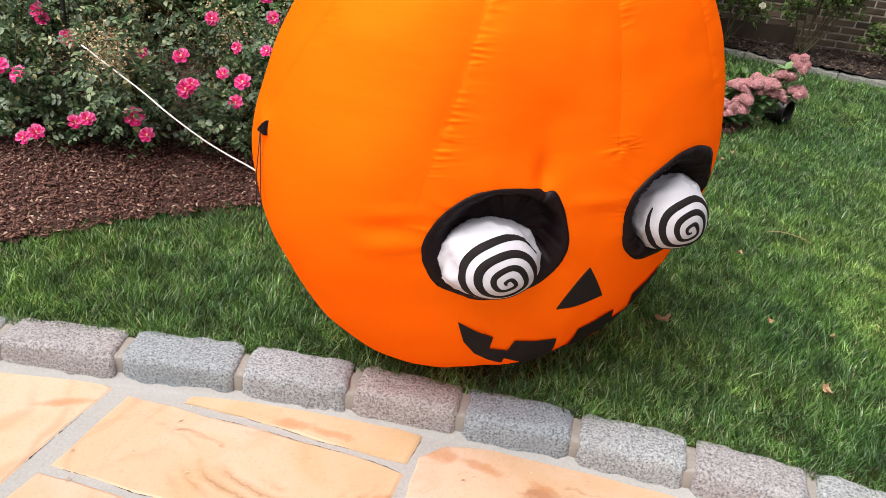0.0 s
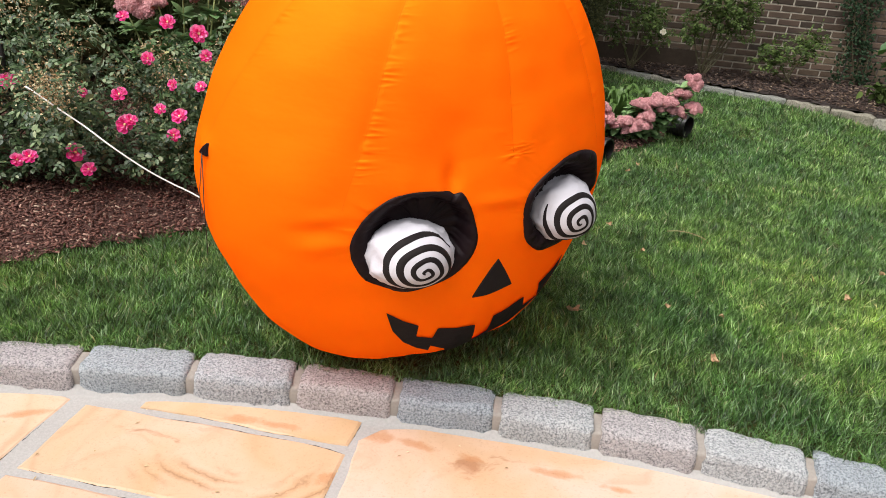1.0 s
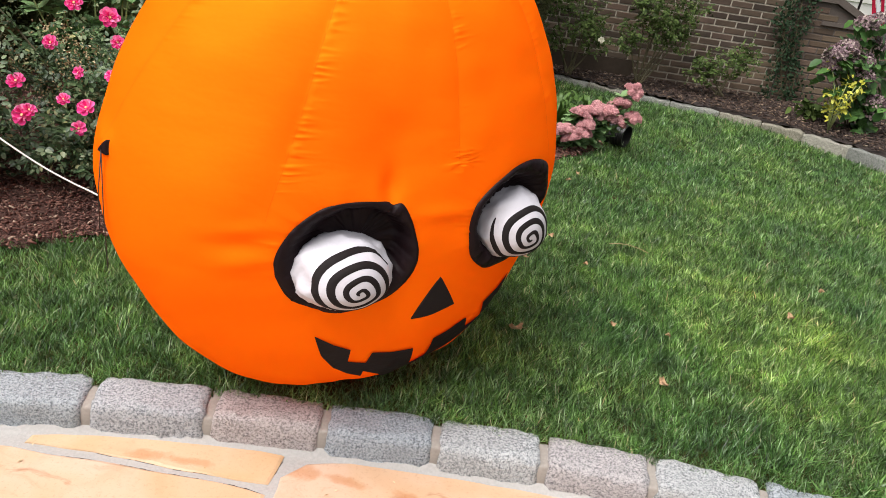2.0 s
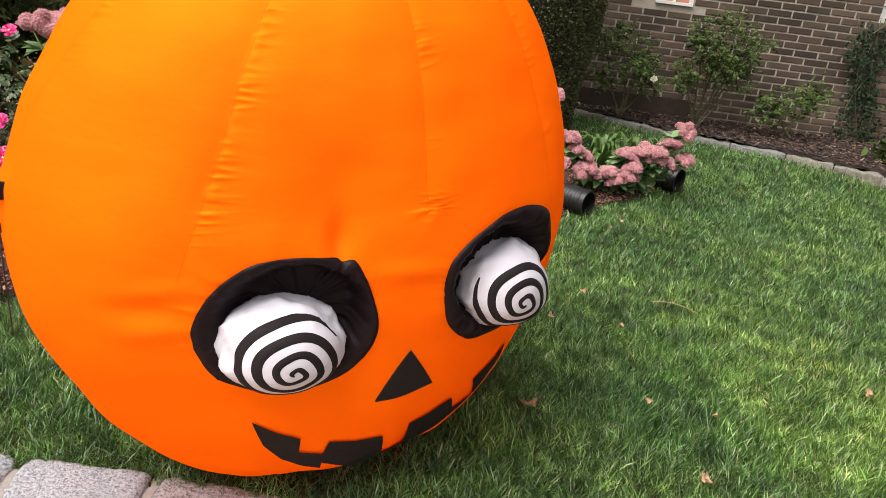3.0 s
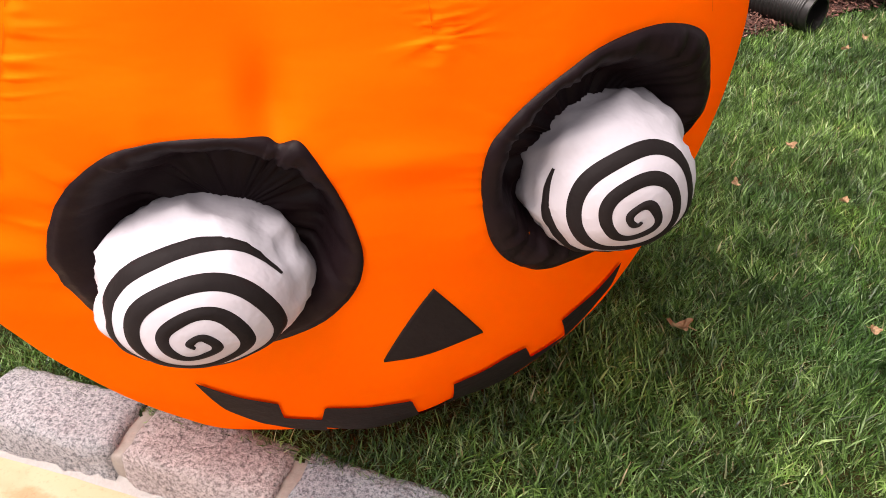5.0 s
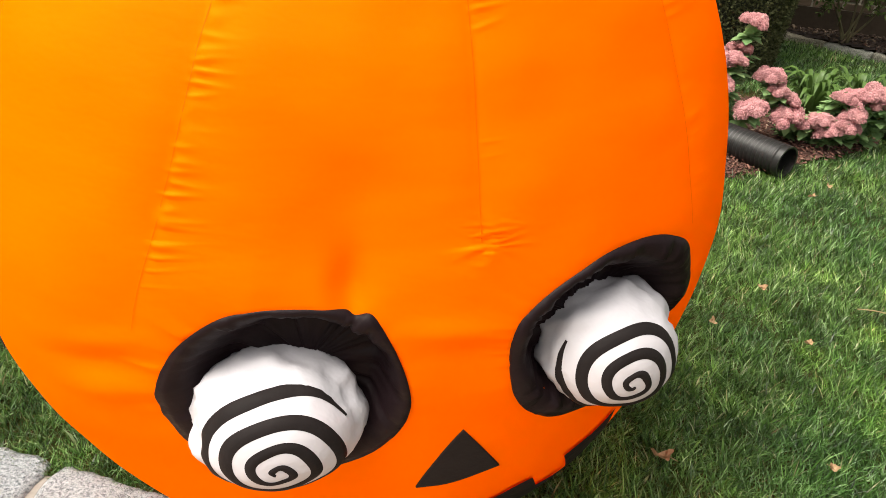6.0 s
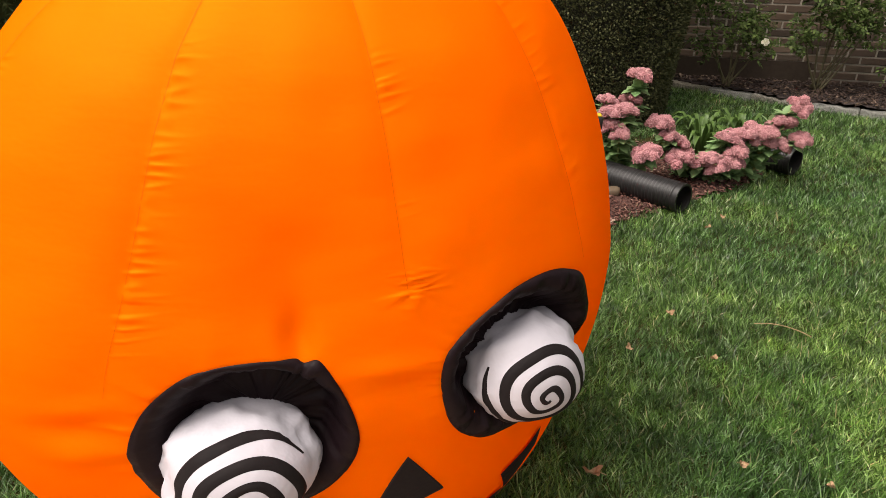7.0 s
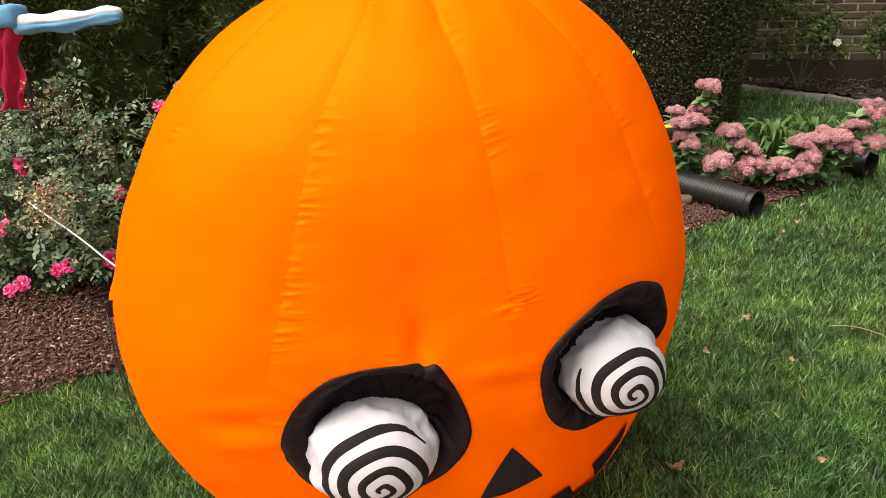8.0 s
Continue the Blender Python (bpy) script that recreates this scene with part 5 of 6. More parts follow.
CABLE = [(0.05, 2.08, 0.03), (-0.15, 1.985, 0.13), (-0.30, 2.03, 0.222), (-0.40, 2.05, 0.266), (-0.47, 2.06, 0.302), (-0.56, 2.07, 0.362), (-0.64, 2.10, 0.411), (-0.71, 2.13, 0.446), (-0.76, 2.14, 0.478), (-0.82, 2.17, 0.505), (-0.86, 2.32, 0.44), (-0.88, 2.6, 0.25), (-0.9, 2.8, 0.1)]
cable = new("power_cable", solid("power_cable", *tube(smooth_path(CABLE, 80), 0.0025, 7), MAT_WIRE, True))
tagged(cable, "thin white power cable running from the inflatable into the rose bush", "cable")


# ---- roses ----
def spray(rng, centres, n, size, spread_r, droop=0.2):
    """Compound leaves of five leaflets scattered round the centres."""
    c = np.asarray(centres)[rng.integers(0, len(centres), n)]
    p = c + unit(rng, n) * spread_r * rng.random((n, 1)) ** 0.5
    w = unit(rng, n) + np.array([0, -0.35, -droop])
    w /= np.linalg.norm(w, axis=1, keepdims=True)
    up = np.array([0, -0.25, 1.0]) + 0.5 * rng.normal(size=(n, 3))
    side = np.cross(w, up)
    side /= np.linalg.norm(side, axis=1, keepdims=True)
    ls = size * (0.7 + 0.6 * rng.random(n))
    out = []
    for along, sway in ((0.5, 1), (0.5, -1), (1.15, 1), (1.15, -1), (1.7, 0)):
        d = w * (0.45 if sway else 1.0) + side * sway
        out.append(oval_leaves(p + w * (along * ls)[:, None], d, up, ls, ls * 0.62, 0.2, 0.2))
    return stack(out)


def tri_faces(v, f):
    t = []
    for q in f:
        t += [(q[0], q[k], q[k + 1]) for k in range(1, len(q) - 1)]
    return np.array([tuple(a) for a in v]), np.array(t)


def flower_mesh(seed, mat, radius=0.033):
    """An open rose: two rings of cupped petals."""
    rng = np.random.default_rng(seed)
    out = []
    for ring, (n, r, rise) in enumerate(((7, 1.0, 0.22), (6, 0.78, 0.42), (5, 0.52, 0.62))):
        for k in range(n):
            a = 2 * math.pi * (k + 0.5 * ring) / n + 0.15 * rng.normal()
            v = []
            for i in range(4):
                for j in range(5):
                    u, s = i / 3, j / 4 - 0.5
                    wide = (0.25 + 0.95 * math.sin(u * 2.1)) * 0.95
                    reach_ = u * r * (1 - 0.35 * s * s * u * 4 * 0.5)
                    b = a + s * wide / max(u, 0.3) * 0.9 * u
                    z = rise * u ** 2 * (1 + 0.25 * rng.normal() * (i == 3)) + 0.25 * s * s
                    v.append((reach_ * math.cos(b) * radius, reach_ * math.sin(b) * radius, z * radius))
            out.append(tri_faces(v, grid_faces(4, 5)))
    v, t = stack(out)
    return fast("rose_flower", v, t, mat, True)


POLLEN = soft_box("flower_centre", 0.016, 0.016, 0.008, 0.003, MAT_POLLEN, 0.002)
ROSES = [flower_mesh(i, MAT_PETAL) for i in range(4)]
PALE_ROSE = flower_mesh(9, MAT_PALE_PETAL, 0.024)
bush_at = [(-1.95, 2.72), (-1.38, 2.86), (-0.92, 2.80), (-0.48, 2.86), (-0.02, 3.02)]
bush_high = [0.62, 0.60, 0.60, 0.60, 0.57]


def rose_bush(i, x, y, high):
    rng = np.random.default_rng(40 + i)
    bush = thing("rose_bush", (x, y, 0.01), "leafy rose bush with open pink flowers in the mulch bed", "rose bush", "rose bushes in the bed")
    tips, canes = [], []
    for k in range(15):
        a = 2 * math.pi * rng.random()
        r = 0.10 + 0.28 * rng.random()
        h = high * (0.45 + 0.6 * rng.random())
        end = Vector((r * math.cos(a) * 1.15, r * math.sin(a), h))
        pts = smooth_path([(0.03 * math.cos(a), 0.03 * math.sin(a), 0), tuple(end * 0.5 + Vector((0, 0, h * 0.12))), tuple(end)], 8)
        canes.append(tube(pts, [0.006 - 0.0005 * q for q in range(8)], 5))
        tips += [tuple(q) for q in pts[2:]]
    if i == 2:
        arch = smooth_path([(0.05, -0.05, 0), (0.08, -0.25, 0.32), (0.12, -0.45, 0.42), (0.19, -0.60, 0.43)], 9)
        canes.append(tube(arch, [0.005 - 0.0004 * q for q in range(9)], 5))
        tips += [tuple(q) for q in arch[5:]] * 4
    for v, q in canes:
        part("cane", solid("cane", v, q, MAT_CANE, True), bush)
    skirt = [(0.42 * (q / 9 - 0.5) * 1.9, -0.16 - 0.12 * rng.random(), 0.08 + 0.16 * rng.random()) for q in range(10)]
    v, t = stack([spray(rng, tips, 1150, 0.021, 0.15), spray(rng, skirt, 300, 0.022, 0.12)])
    # no leaf lies over the cable
    mid = v[t[:, 1]] + np.array([x, y, 0.01])
    line = np.array([tuple(q) for q in smooth_path(CABLE[3:10], 40)])
    near = np.min(np.linalg.norm(mid[:, None, [0, 2]] - line[None, :, [0, 2]], axis=2), axis=1) < 0.035
    near &= mid[:, 1] < 2.25
    t = t[~near]
    v[:, 2] = np.maximum(v[:, 2], 0.03 + 0.02 * np.abs(np.sin(v[:, 0] * 50)))
    part("foliage", fast("foliage", v, t, MAT_ROSE_LEAF), bush, "dark green rose leaves")
    m = 1300
    spots = np.array(tips)[rng.integers(0, len(tips), 12)] + np.array([0, -0.10, 0.07])
    p = spots[rng.integers(0, 12, m)] + rng.normal(size=(m, 3)) * 0.036
    v, t = leaves(p, unit(rng, m), unit(rng, m), 0.011, 0.006)
    tagged(part("seed_head", fast("seed_head", v, t, MAT_TWIG), bush, "dried tan seed heads"), kind="stuff")
    return bush


bushes = [rose_bush(i, x, y, h) for i, ((x, y), h) in enumerate(zip(bush_at, bush_high))]
BLOOMS = [(-0.58, 2.66, 0.51), (-0.63, 2.55, 0.31), (-0.49, 2.62, 0.43), (-0.67, 2.59, 0.39), (-0.39, 2.61, 0.43), (-0.81, 2.49, 0.20), (-0.48, 2.53, 0.27), (-0.53, 2.57, 0.35), (-0.46, 2.56, 0.33), (-1.19, 2.54, 0.29), (-1.16, 2.44, 0.11), (-1.12, 2.45, 0.13), (-1.13, 2.63, 0.46), (-1.04, 2.60, 0.41), (-1.26, 2.55, 0.31), (-0.38, 2.67, 0.53), (-0.76, 2.46, 0.15), (-1.00, 2.47, 0.17), (-0.67, 2.72, 0.64), (-0.52, 2.73, 0.63), (-0.41, 2.71, 0.60), (-0.96, 2.48, 0.18), (-1.14, 2.64, 0.48), (-0.80, 2.59, 0.39), (-0.65, 2.56, 0.29)]
for k, (x, y, z) in enumerate(BLOOMS):
    i = min(range(len(bush_at)), key=lambda q: math.dist(bush_at[q], (x, y)))
    r = random.Random(k)
    m = pose(x - bush_at[i][0], y - 0.02 - bush_at[i][1], z - 0.01, r.uniform(35, 75), r.uniform(-15, 15), r.uniform(-40, 40)) @ Matrix.Scale(r.uniform(0.65, 1.1), 4)
    bloom = part("rose_flower", ROSES[k % 4], bushes[i], "open pink rose", m)
    part("flower_centre", POLLEN, bloom, "pale yellow flower centre", pose(0, 0, 0.008) @ Matrix.Scale(0.5, 4))


# ---- stonecrops ----
def head_mesh(seed, radius=0.062):
    """A head of several small domes, each of many tiny florets."""
    rng = np.random.default_rng(seed)
    n, domes = 2600, 9
    ang = 2.4 * np.arange(domes) + seed
    far = 0.62 * np.sqrt(np.arange(domes) / (domes - 1.0)) * (0.85 + 0.3 * rng.random(domes))
    mid = np.stack([far * np.cos(ang), far * np.sin(ang), 0.6 * (1 - far ** 2) + 0.05 * rng.normal(size=domes)], 1)
    size = 0.27 + 0.12 * rng.random(domes)
    k = rng.integers(0, domes, n)
    w = unit(rng, n)
    w[:, 2] = np.abs(w[:, 2]) - 0.15
    c = (mid[k] + w * size[k][:, None] * (0.85 + 0.25 * rng.random((n, 1)))) * radius
    o = np.array([(1, 0, -0.4), (-0.5, 0.87, -0.4), (-0.5, -0.87, -0.4), (0, 0, 1.0)])
    v = c[:, None] + o[None] * (0.0018 + 0.0014 * rng.random((n, 1, 1)))
    t = np.array([(0, 1, 3), (1, 2, 3), (2, 0, 3), (0, 2, 1)])
    out = [(v.reshape(-1, 3), (t[None] + 4 * np.arange(n)[:, None, None]).reshape(-1, 3))]
    # the close-set buds under the florets
    for k in range(domes):
        pv = [(0, 0, 0.95)] + [(math.cos(q * math.pi / 4) * s, math.sin(q * math.pi / 4) * s, z) for s, z in ((0.65, 0.7), (0.93, 0.15), (0.6, -0.3)) for q in range(8)]
        pf = [(0, 1 + q, 1 + (q + 1) % 8) for q in range(8)]
        for ring in range(2):
            for q in range(8):
                a, b = 1 + ring * 8 + q, 1 + ring * 8 + (q + 1) % 8
                pf += [(a, a + 8, b + 8), (a, b + 8, b)]
        out.append(((np.array(pv) * size[k] * 0.9 + mid[k]) * radius, np.array(pf)))
    v, t = stack(out)
    v[:, 2] *= 1.3
    return fast("flower_head", v, t, MAT_SEDUM)


HEADS = [head_mesh(i) for i in range(4)]


def stonecrop(foot, heads, label, seed, scale=1.0):
    """heads: places in the world."""
    rng = np.random.default_rng(seed)
    plant = thing("stonecrop", foot, label, "sedum", "stonecrops in the beds")
    f = Vector(foot)
    for k, h in enumerate(heads):
        tip = Vector(h) - f
        root = Vector((tip.x * 0.35 + 0.03 * rng.normal(), tip.y * 0.35 + 0.03 * rng.normal(), 0))
        pts = smooth_path([tuple(root), tuple(root * 0.5 + tip * 0.5 + Vector((0, 0, 0.02))), tuple(tip)], 7)
        stem = part("stalk", solid("stalk", *tube(pts, [0.0055 - 0.0004 * q for q in range(7)], 6), MAT_STALK, True), plant, "pale green stalk")
        spots = np.array([tuple(q) for q in pts[1:6]])
        n = 90
        p = spots[rng.integers(0, 5, n)]
        w = unit(rng, n) * np.array([1, 1, 0.4]) + np.array([0, 0, 0.15])
        v, t = oval_leaves(p, w, np.tile([0, 0, 1.0], (n, 1)), 0.064 * scale * (0.7 + 0.5 * rng.random(n)), 0.044 * scale, 0.12, 0.1)
        v[:, 2] = np.maximum(v[:, 2], 0.004)
        part("leaves", fast("leaves", v, t, MAT_SEDUM_LEAF), stem, "fleshy grey-green leaves")
        part("flower_head", HEADS[(k + seed) % 4], plant, "dusty pink flower head", pose(tip.x, tip.y, tip.z - 0.03, 15 * rng.normal(), 12 * rng.normal(), 90 * rng.random()) @ Matrix.Scale(scale * (0.9 + 0.4 * rng.random()), 4))
    return plant


stonecrop((1.27, 3.76, 0.01), [(1.29, 3.58, 0.475), (1.20, 3.58, 0.31), (1.235, 3.55, 0.24), (1.17, 3.6, 0.365), (1.265, 3.58, 0.37), (1.36, 3.52, 0.15), (1.215, 3.6, 0.27), (1.245, 3.57, 0.33)], "upright stonecrop with dusty pink flower heads", 1)
stonecrop((1.66, 3.78, 0.01), [(1.40, 3.58, 0.27), (1.43, 3.57, 0.235), (1.497, 3.56, 0.14), (1.47, 3.58, 0.19), (1.685, 3.58, 0.22), (1.776, 3.58, 0.225), (1.866, 3.58, 0.235), (1.897, 3.6, 0.19), (1.626, 3.56, 0.13), (1.958, 3.6, 0.36), (1.929, 3.6, 0.27), (1.992, 3.58, 0.225), (1.678, 3.54, 0.09), (1.738, 3.56, 0.165), (1.582, 3.57, 0.105), (1.837, 3.58, 0.20), (1.73, 3.6, 0.23), (1.82, 3.6, 0.24), (1.71, 3.55, 0.12)], "sprawling stonecrop with bent stalks and dusty pink flower heads", 2)
stonecrop((-0.55, 3.30, 0.01), [(-0.78, 3.15, 0.59), (-0.65, 3.15, 0.62), (-0.55, 3.15, 0.67), (-0.42, 3.15, 0.68), (-0.33, 3.15, 0.67), (-0.7, 3.2, 0.6), (-0.45, 3.18, 0.69)], "tall stonecrop with flat pink heads behind the roses", 3, 1.1)


def strap_plant(foot, n, seed):
    rng = np.random.default_rng(seed)
    plant = thing("leafy_perennial", foot, "clump of broad bright green lance-shaped leaves", "perennial")
    for k in range(n):
        a = 2 * math.pi * rng.random()
        reach_, h = 0.06 + 0.14 * rng.random(), 0.10 + 0.15 * rng.random()
        v = []
        for i in range(8):
            u = i / 7
            c = Vector((math.cos(a) * reach_ * u, math.sin(a) * reach_ * u, h * math.sin(u * 2.2) / 0.9 * (1 - 0.25 * u)))
            s = Vector((-math.sin(a), math.cos(a), 0)) * 0.015 * (1 - u ** 2) * (0.25 + 1.4 * u)
            v += [c - s + Vector((0, 0, 0.004)), c, c + s + Vector((0, 0, 0.004))]
        part("lance_leaf", solid("lance_leaf", v, grid_faces(8, 3), MAT_STRAP, True), plant)
    return plant


strap_plant((1.70, 3.92, 0.01), 60, 4)
strap_plant((1.92, 4.02, 0.01), 44, 5)


# ---- corrugated drain pipes ----
def drain_pipe(mouth, tail, radius, label):
    mouth, tail = Vector(mouth), Vector(tail)
    pipe = thing("drain_pipe", mouth, label, "pipe", "black drain pipes")
    way = tail - mouth
    n = int(way.length / 0.004)
    pts, rad = [], []
    for i in range(n + 1):
        pts.append(way * (i / n))
        rad.append(radius * (1.0 - 0.13 * (1 + math.cos(i * math.pi / 2)) / 2 if i > 6 else 0.985))
    part("corrugated_tube", solid("corrugated_tube", *tube(pts, rad, 28, False), MAT_PIPE, True), pipe)
    inner = tube([way * (i / 20) for i in range(21)], [radius * 0.86] * 21, 28, False)
    part("inner_wall", solid("inner_wall", inner[0], [q[::-1] for q in inner[1]], MAT_PIPE, True), pipe)
    a, b = tube([way * 0.0, way * 0.001], [radius * 0.985, radius * 0.86], 28, False)
    part("rim", solid("rim", a, b, MAT_PIPE, True), pipe)
    return pipe


drain_pipe((1.442, 3.262, 0.066), (1.08, 3.66, 0.066), 0.061, "black corrugated plastic drain pipe lying at the bed's edge")
drain_pipe((2.085, 3.76, 0.076), (1.82, 4.08, 0.072), 0.066, "black corrugated plastic drain pipe under the stonecrop")
tagged(new("stone", soft_box("stone", 0.06, 0.05, 0.045, 0.016, MAT_PEBBLE, 0.008)), "rounded tan stone beside the drain pipe", "stone").location = (1.20, 3.42, 0.035)


# ---- clipped hedge, conifers ----
def clipped_shrub(at, rx, ry, high, n, seed):
    rng = np.random.default_rng(seed)
    shrub = thing("clipped_hedge", at, "dense dark green clipped evergreen hedge", "hedge")

    def shape(a, u):
        k = (1 - max(0, (u - 0.62) / 0.38) ** 2.4) ** 0.5 * (0.86 + 0.14 * min(1, u / 0.3))
        w = 1 + 0.05 * noise.noise((math.cos(a) * 2, math.sin(a) * 2, u * 4 + seed))
        return Vector((rx * k * w * math.cos(a), ry * k * w * math.sin(a), 0.03 + (high - 0.03) * u))

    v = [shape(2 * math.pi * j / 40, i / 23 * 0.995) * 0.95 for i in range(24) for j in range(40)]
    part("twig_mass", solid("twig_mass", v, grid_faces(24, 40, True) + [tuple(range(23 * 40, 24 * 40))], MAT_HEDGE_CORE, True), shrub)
    p, w = [], []
    for _ in range(n):
        a, u = math.pi + math.pi * rng.random() * 1.5, rng.random()
        q = shape(a, u * 0.995)
        o = Vector((math.cos(a), math.sin(a), 0.25 + 1.5 * max(0, u - 0.7)))
        p.append(tuple(q * (0.95 + 0.07 * rng.random())))
        w.append(tuple(o))
    w = np.array(w) + 0.8 * rng.normal(size=(n, 3))
    v, t = leaves(p, w, unit(rng, n) + np.array([0, 0, 0.8]), 0.019 * (0.6 + 0.6 * rng.random(n)), 0.010, 0.2)
    part("leaves", fast("leaves", v, t, MAT_HEDGE), shrub, "tiny glossy dark leaves")
    return shrub


clipped_shrub((1.18, 4.84, 0.0), 0.66, 0.6, 2.4, 120000, 1)


def conifer(at, radius, high, n, seed):
    rng = np.random.default_rng(seed)
    tree = thing("conifer", at, "dark green bushy conifer with feathery sprays", "conifer")
    part("trunk", solid("trunk", *tube([(0, 0, 0), (0.02, 0, high * 0.5), (0, 0.02, high * 0.92)], [0.07, 0.05, 0.01], 9), MAT_CANE, True), tree)
    limbs = []
    for k in range(60):
        a, u = 2 * math.pi * rng.random(), rng.random() ** 0.8
        r = radius * (1 - 0.75 * u) * (0.7 + 0.4 * rng.random())
        z = 0.08 + high * 0.9 * u
        end = Vector((r * math.cos(a), r * math.sin(a), z + 0.1 * rng.normal()))
        limbs.append(tube([(0, 0, max(0.05, z - 0.15)), tuple(end * 0.6 + Vector((0, 0, -0.03))), tuple(end)], [0.012, 0.008, 0.003], 4))
    for v, q in limbs:
        part("limb", solid("limb", v, q, MAT_CANE, True), tree)
    def lumpy(d, k=1.0):
        w = 1 + 0.32 * noise.noise(d * 3 + Vector((seed, 0, 0))) + 0.16 * noise.noise(d * 7 + Vector((0, seed, 0)))
        u = (d.z + 1) / 2
        return Vector((d.x * radius * 0.86 * w * k * (1.15 - 0.6 * u), d.y * radius * 0.86 * w * k * (1.15 - 0.6 * u), 0.05 + u * high * 0.95 * k))

    # sprays on the lumps, most of them on the side that faces the lawn
    m = n // 12
    d = unit(rng, m)
    d[:, 1] = np.where(rng.random(m) < 0.6, -np.abs(d[:, 1]), d[:, 1])
    tuft = np.array([tuple(lumpy(Vector(q), 0.93 + 0.14 * rng.random())) for q in d])
    tuft[:, 2] = np.maximum(tuft[:, 2], 0.05)
    w0 = d + np.array([0, 0, 0.35]) + 0.4 * rng.normal(size=(m, 3))
    p, w = np.repeat(tuft, 12, 0) + 0.012 * rng.normal(size=(m * 12, 3)), np.repeat(w0, 12, 0) + 0.5 * rng.normal(size=(m * 12, 3))
    v, t = leaves(p, w, unit(rng, len(p)), 0.040 * (0.6 + 0.8 * rng.random(len(p))), 0.011, 0.1, 0.1)
    part("crown", fast("crown", v, t, MAT_CONIFER), tree, "feathery dark green needle sprays")
    core = bpy.data.meshes.new("inner_mass")
    bm = bmesh.new()
    bmesh.ops.create_icosphere(bm, subdivisions=4, radius=1.0)
    for q in bm.verts:
        q.co = lumpy(q.co.normalized(), 0.93)
    bm.to_mesh(core)
    bm.free()
    core.materials.append(MAT_CONIFER)
    part("inner_mass", core, tree)
    return tree


conifer((-1.75, 4.2, 0.0), 0.98, 3.6, 72000, 2)
conifer((-0.15, 4.75, 0.0), 0.80, 3.2, 36000, 3)
conifer((-0.85, 4.45, 0.0), 0.76, 3.0, 42000, 6)
conifer((-3.3, 3.9, 0.0), 0.95, 3.4, 14000, 4)


# ---- shrubs, ivy and hydrangea along the wall ----
def wall_shrub(at, clumps, n, seed, size=0.023):
    """clumps: middles of the leaf clumps, from the foot."""
    rng = np.random.default_rng(seed)
    shrub = thing("wall_shrub", at, "straggly green rose shrub on bare canes by the brick wall", "shrub", "shrubs along the wall")
    canes = []
    for c in clumps:
        c = Vector(c)
        canes.append(tube(smooth_path([(0.02 * rng.normal(), 0.02 * rng.normal(), 0), tuple(c * 0.5 + Vector((0.03 * rng.normal(), 0, 0))), tuple(c)], 7), [0.008 - 0.0007 * q for q in range(7)], 5))
    for v, q in canes:
        part("cane", solid("cane", v, q, MAT_CANE, True), shrub)
    v, t = spray(rng, clumps, n, size, 0.13)
    part("foliage", fast("foliage", v, t, MAT_WALL_LEAF), shrub, "small green leaves")
    return shrub


wall_shrub((2.28, 5.28, 0.09), [(-0.18, -0.05, 0.28), (0.0, -0.08, 0.36), (0.14, -0.06, 0.3), (-0.05, 0, 0.55), (-0.2, 0, 0.5), (0.1, 0, 0.45)], 420, 1)
wall_shrub((2.80, 5.18, 0.09), [(-0.16, -0.05, 0.36), (0.02, -0.1, 0.44), (0.16, -0.05, 0.5), (-0.08, 0, 0.62), (0.28, 0, 0.6), (0.1, 0, 0.72), (0.2, -0.05, 0.4), (-0.05, -0.08, 0.55)], 760, 2)
wall_shrub((3.42, 5.05, 0.09), [(-0.14, -0.02, 0.22), (0.04, -0.06, 0.27), (0.12, 0, 0.32), (-0.22, 0, 0.2)], 280, 3)
part("rose_flower", PALE_ROSE, bpy.data.objects["wall_shrub"], "single white rose", pose(0.10, -0.22, 0.32, 70, 0, -20))


def ivy():
    rng = np.random.default_rng(21)
    plant = thing("climbing_ivy", (4.08, 5.16, 0.09), "dark ivy climbing the brick wall", "ivy")
    stems = []
    c = []
    for k in range(5):
        pts = smooth_path([(0.1 * rng.normal(), 0, 0), (-0.06 + 0.06 * rng.normal(), 0.04, 0.3), (-0.12 + 0.08 * rng.normal(), 0.05, 0.62), (-0.16 + 0.1 * rng.normal(), 0.06, 0.86)], 12)
        stems.append(tube(pts, 0.004, 5))
        c += [tuple(q) for q in pts[:10]]
    for v, q in stems:
        part("stem", solid("stem", v, q, MAT_CANE, True), plant)
    n = 1100
    p = np.array(c)[rng.integers(0, len(c), n)] + rng.normal(size=(n, 3)) * np.array([0.032, 0.02, 0.05])
    p[:, 1] = np.minimum(p[:, 1], 0.045 + 0.17 * -p[:, 0])
    v, t = oval_leaves(p, unit(rng, n) + np.array([0, -0.5, -0.4]), np.tile([0, -1.0, 0.4], (n, 1)) + 0.3 * rng.normal(size=(n, 3)), 0.025 * (0.6 + 0.6 * rng.random(n)), 0.02, 0.1)
    part("leaves", fast("leaves", v, t, MAT_IVY), plant, "dark ivy leaves")


ivy()


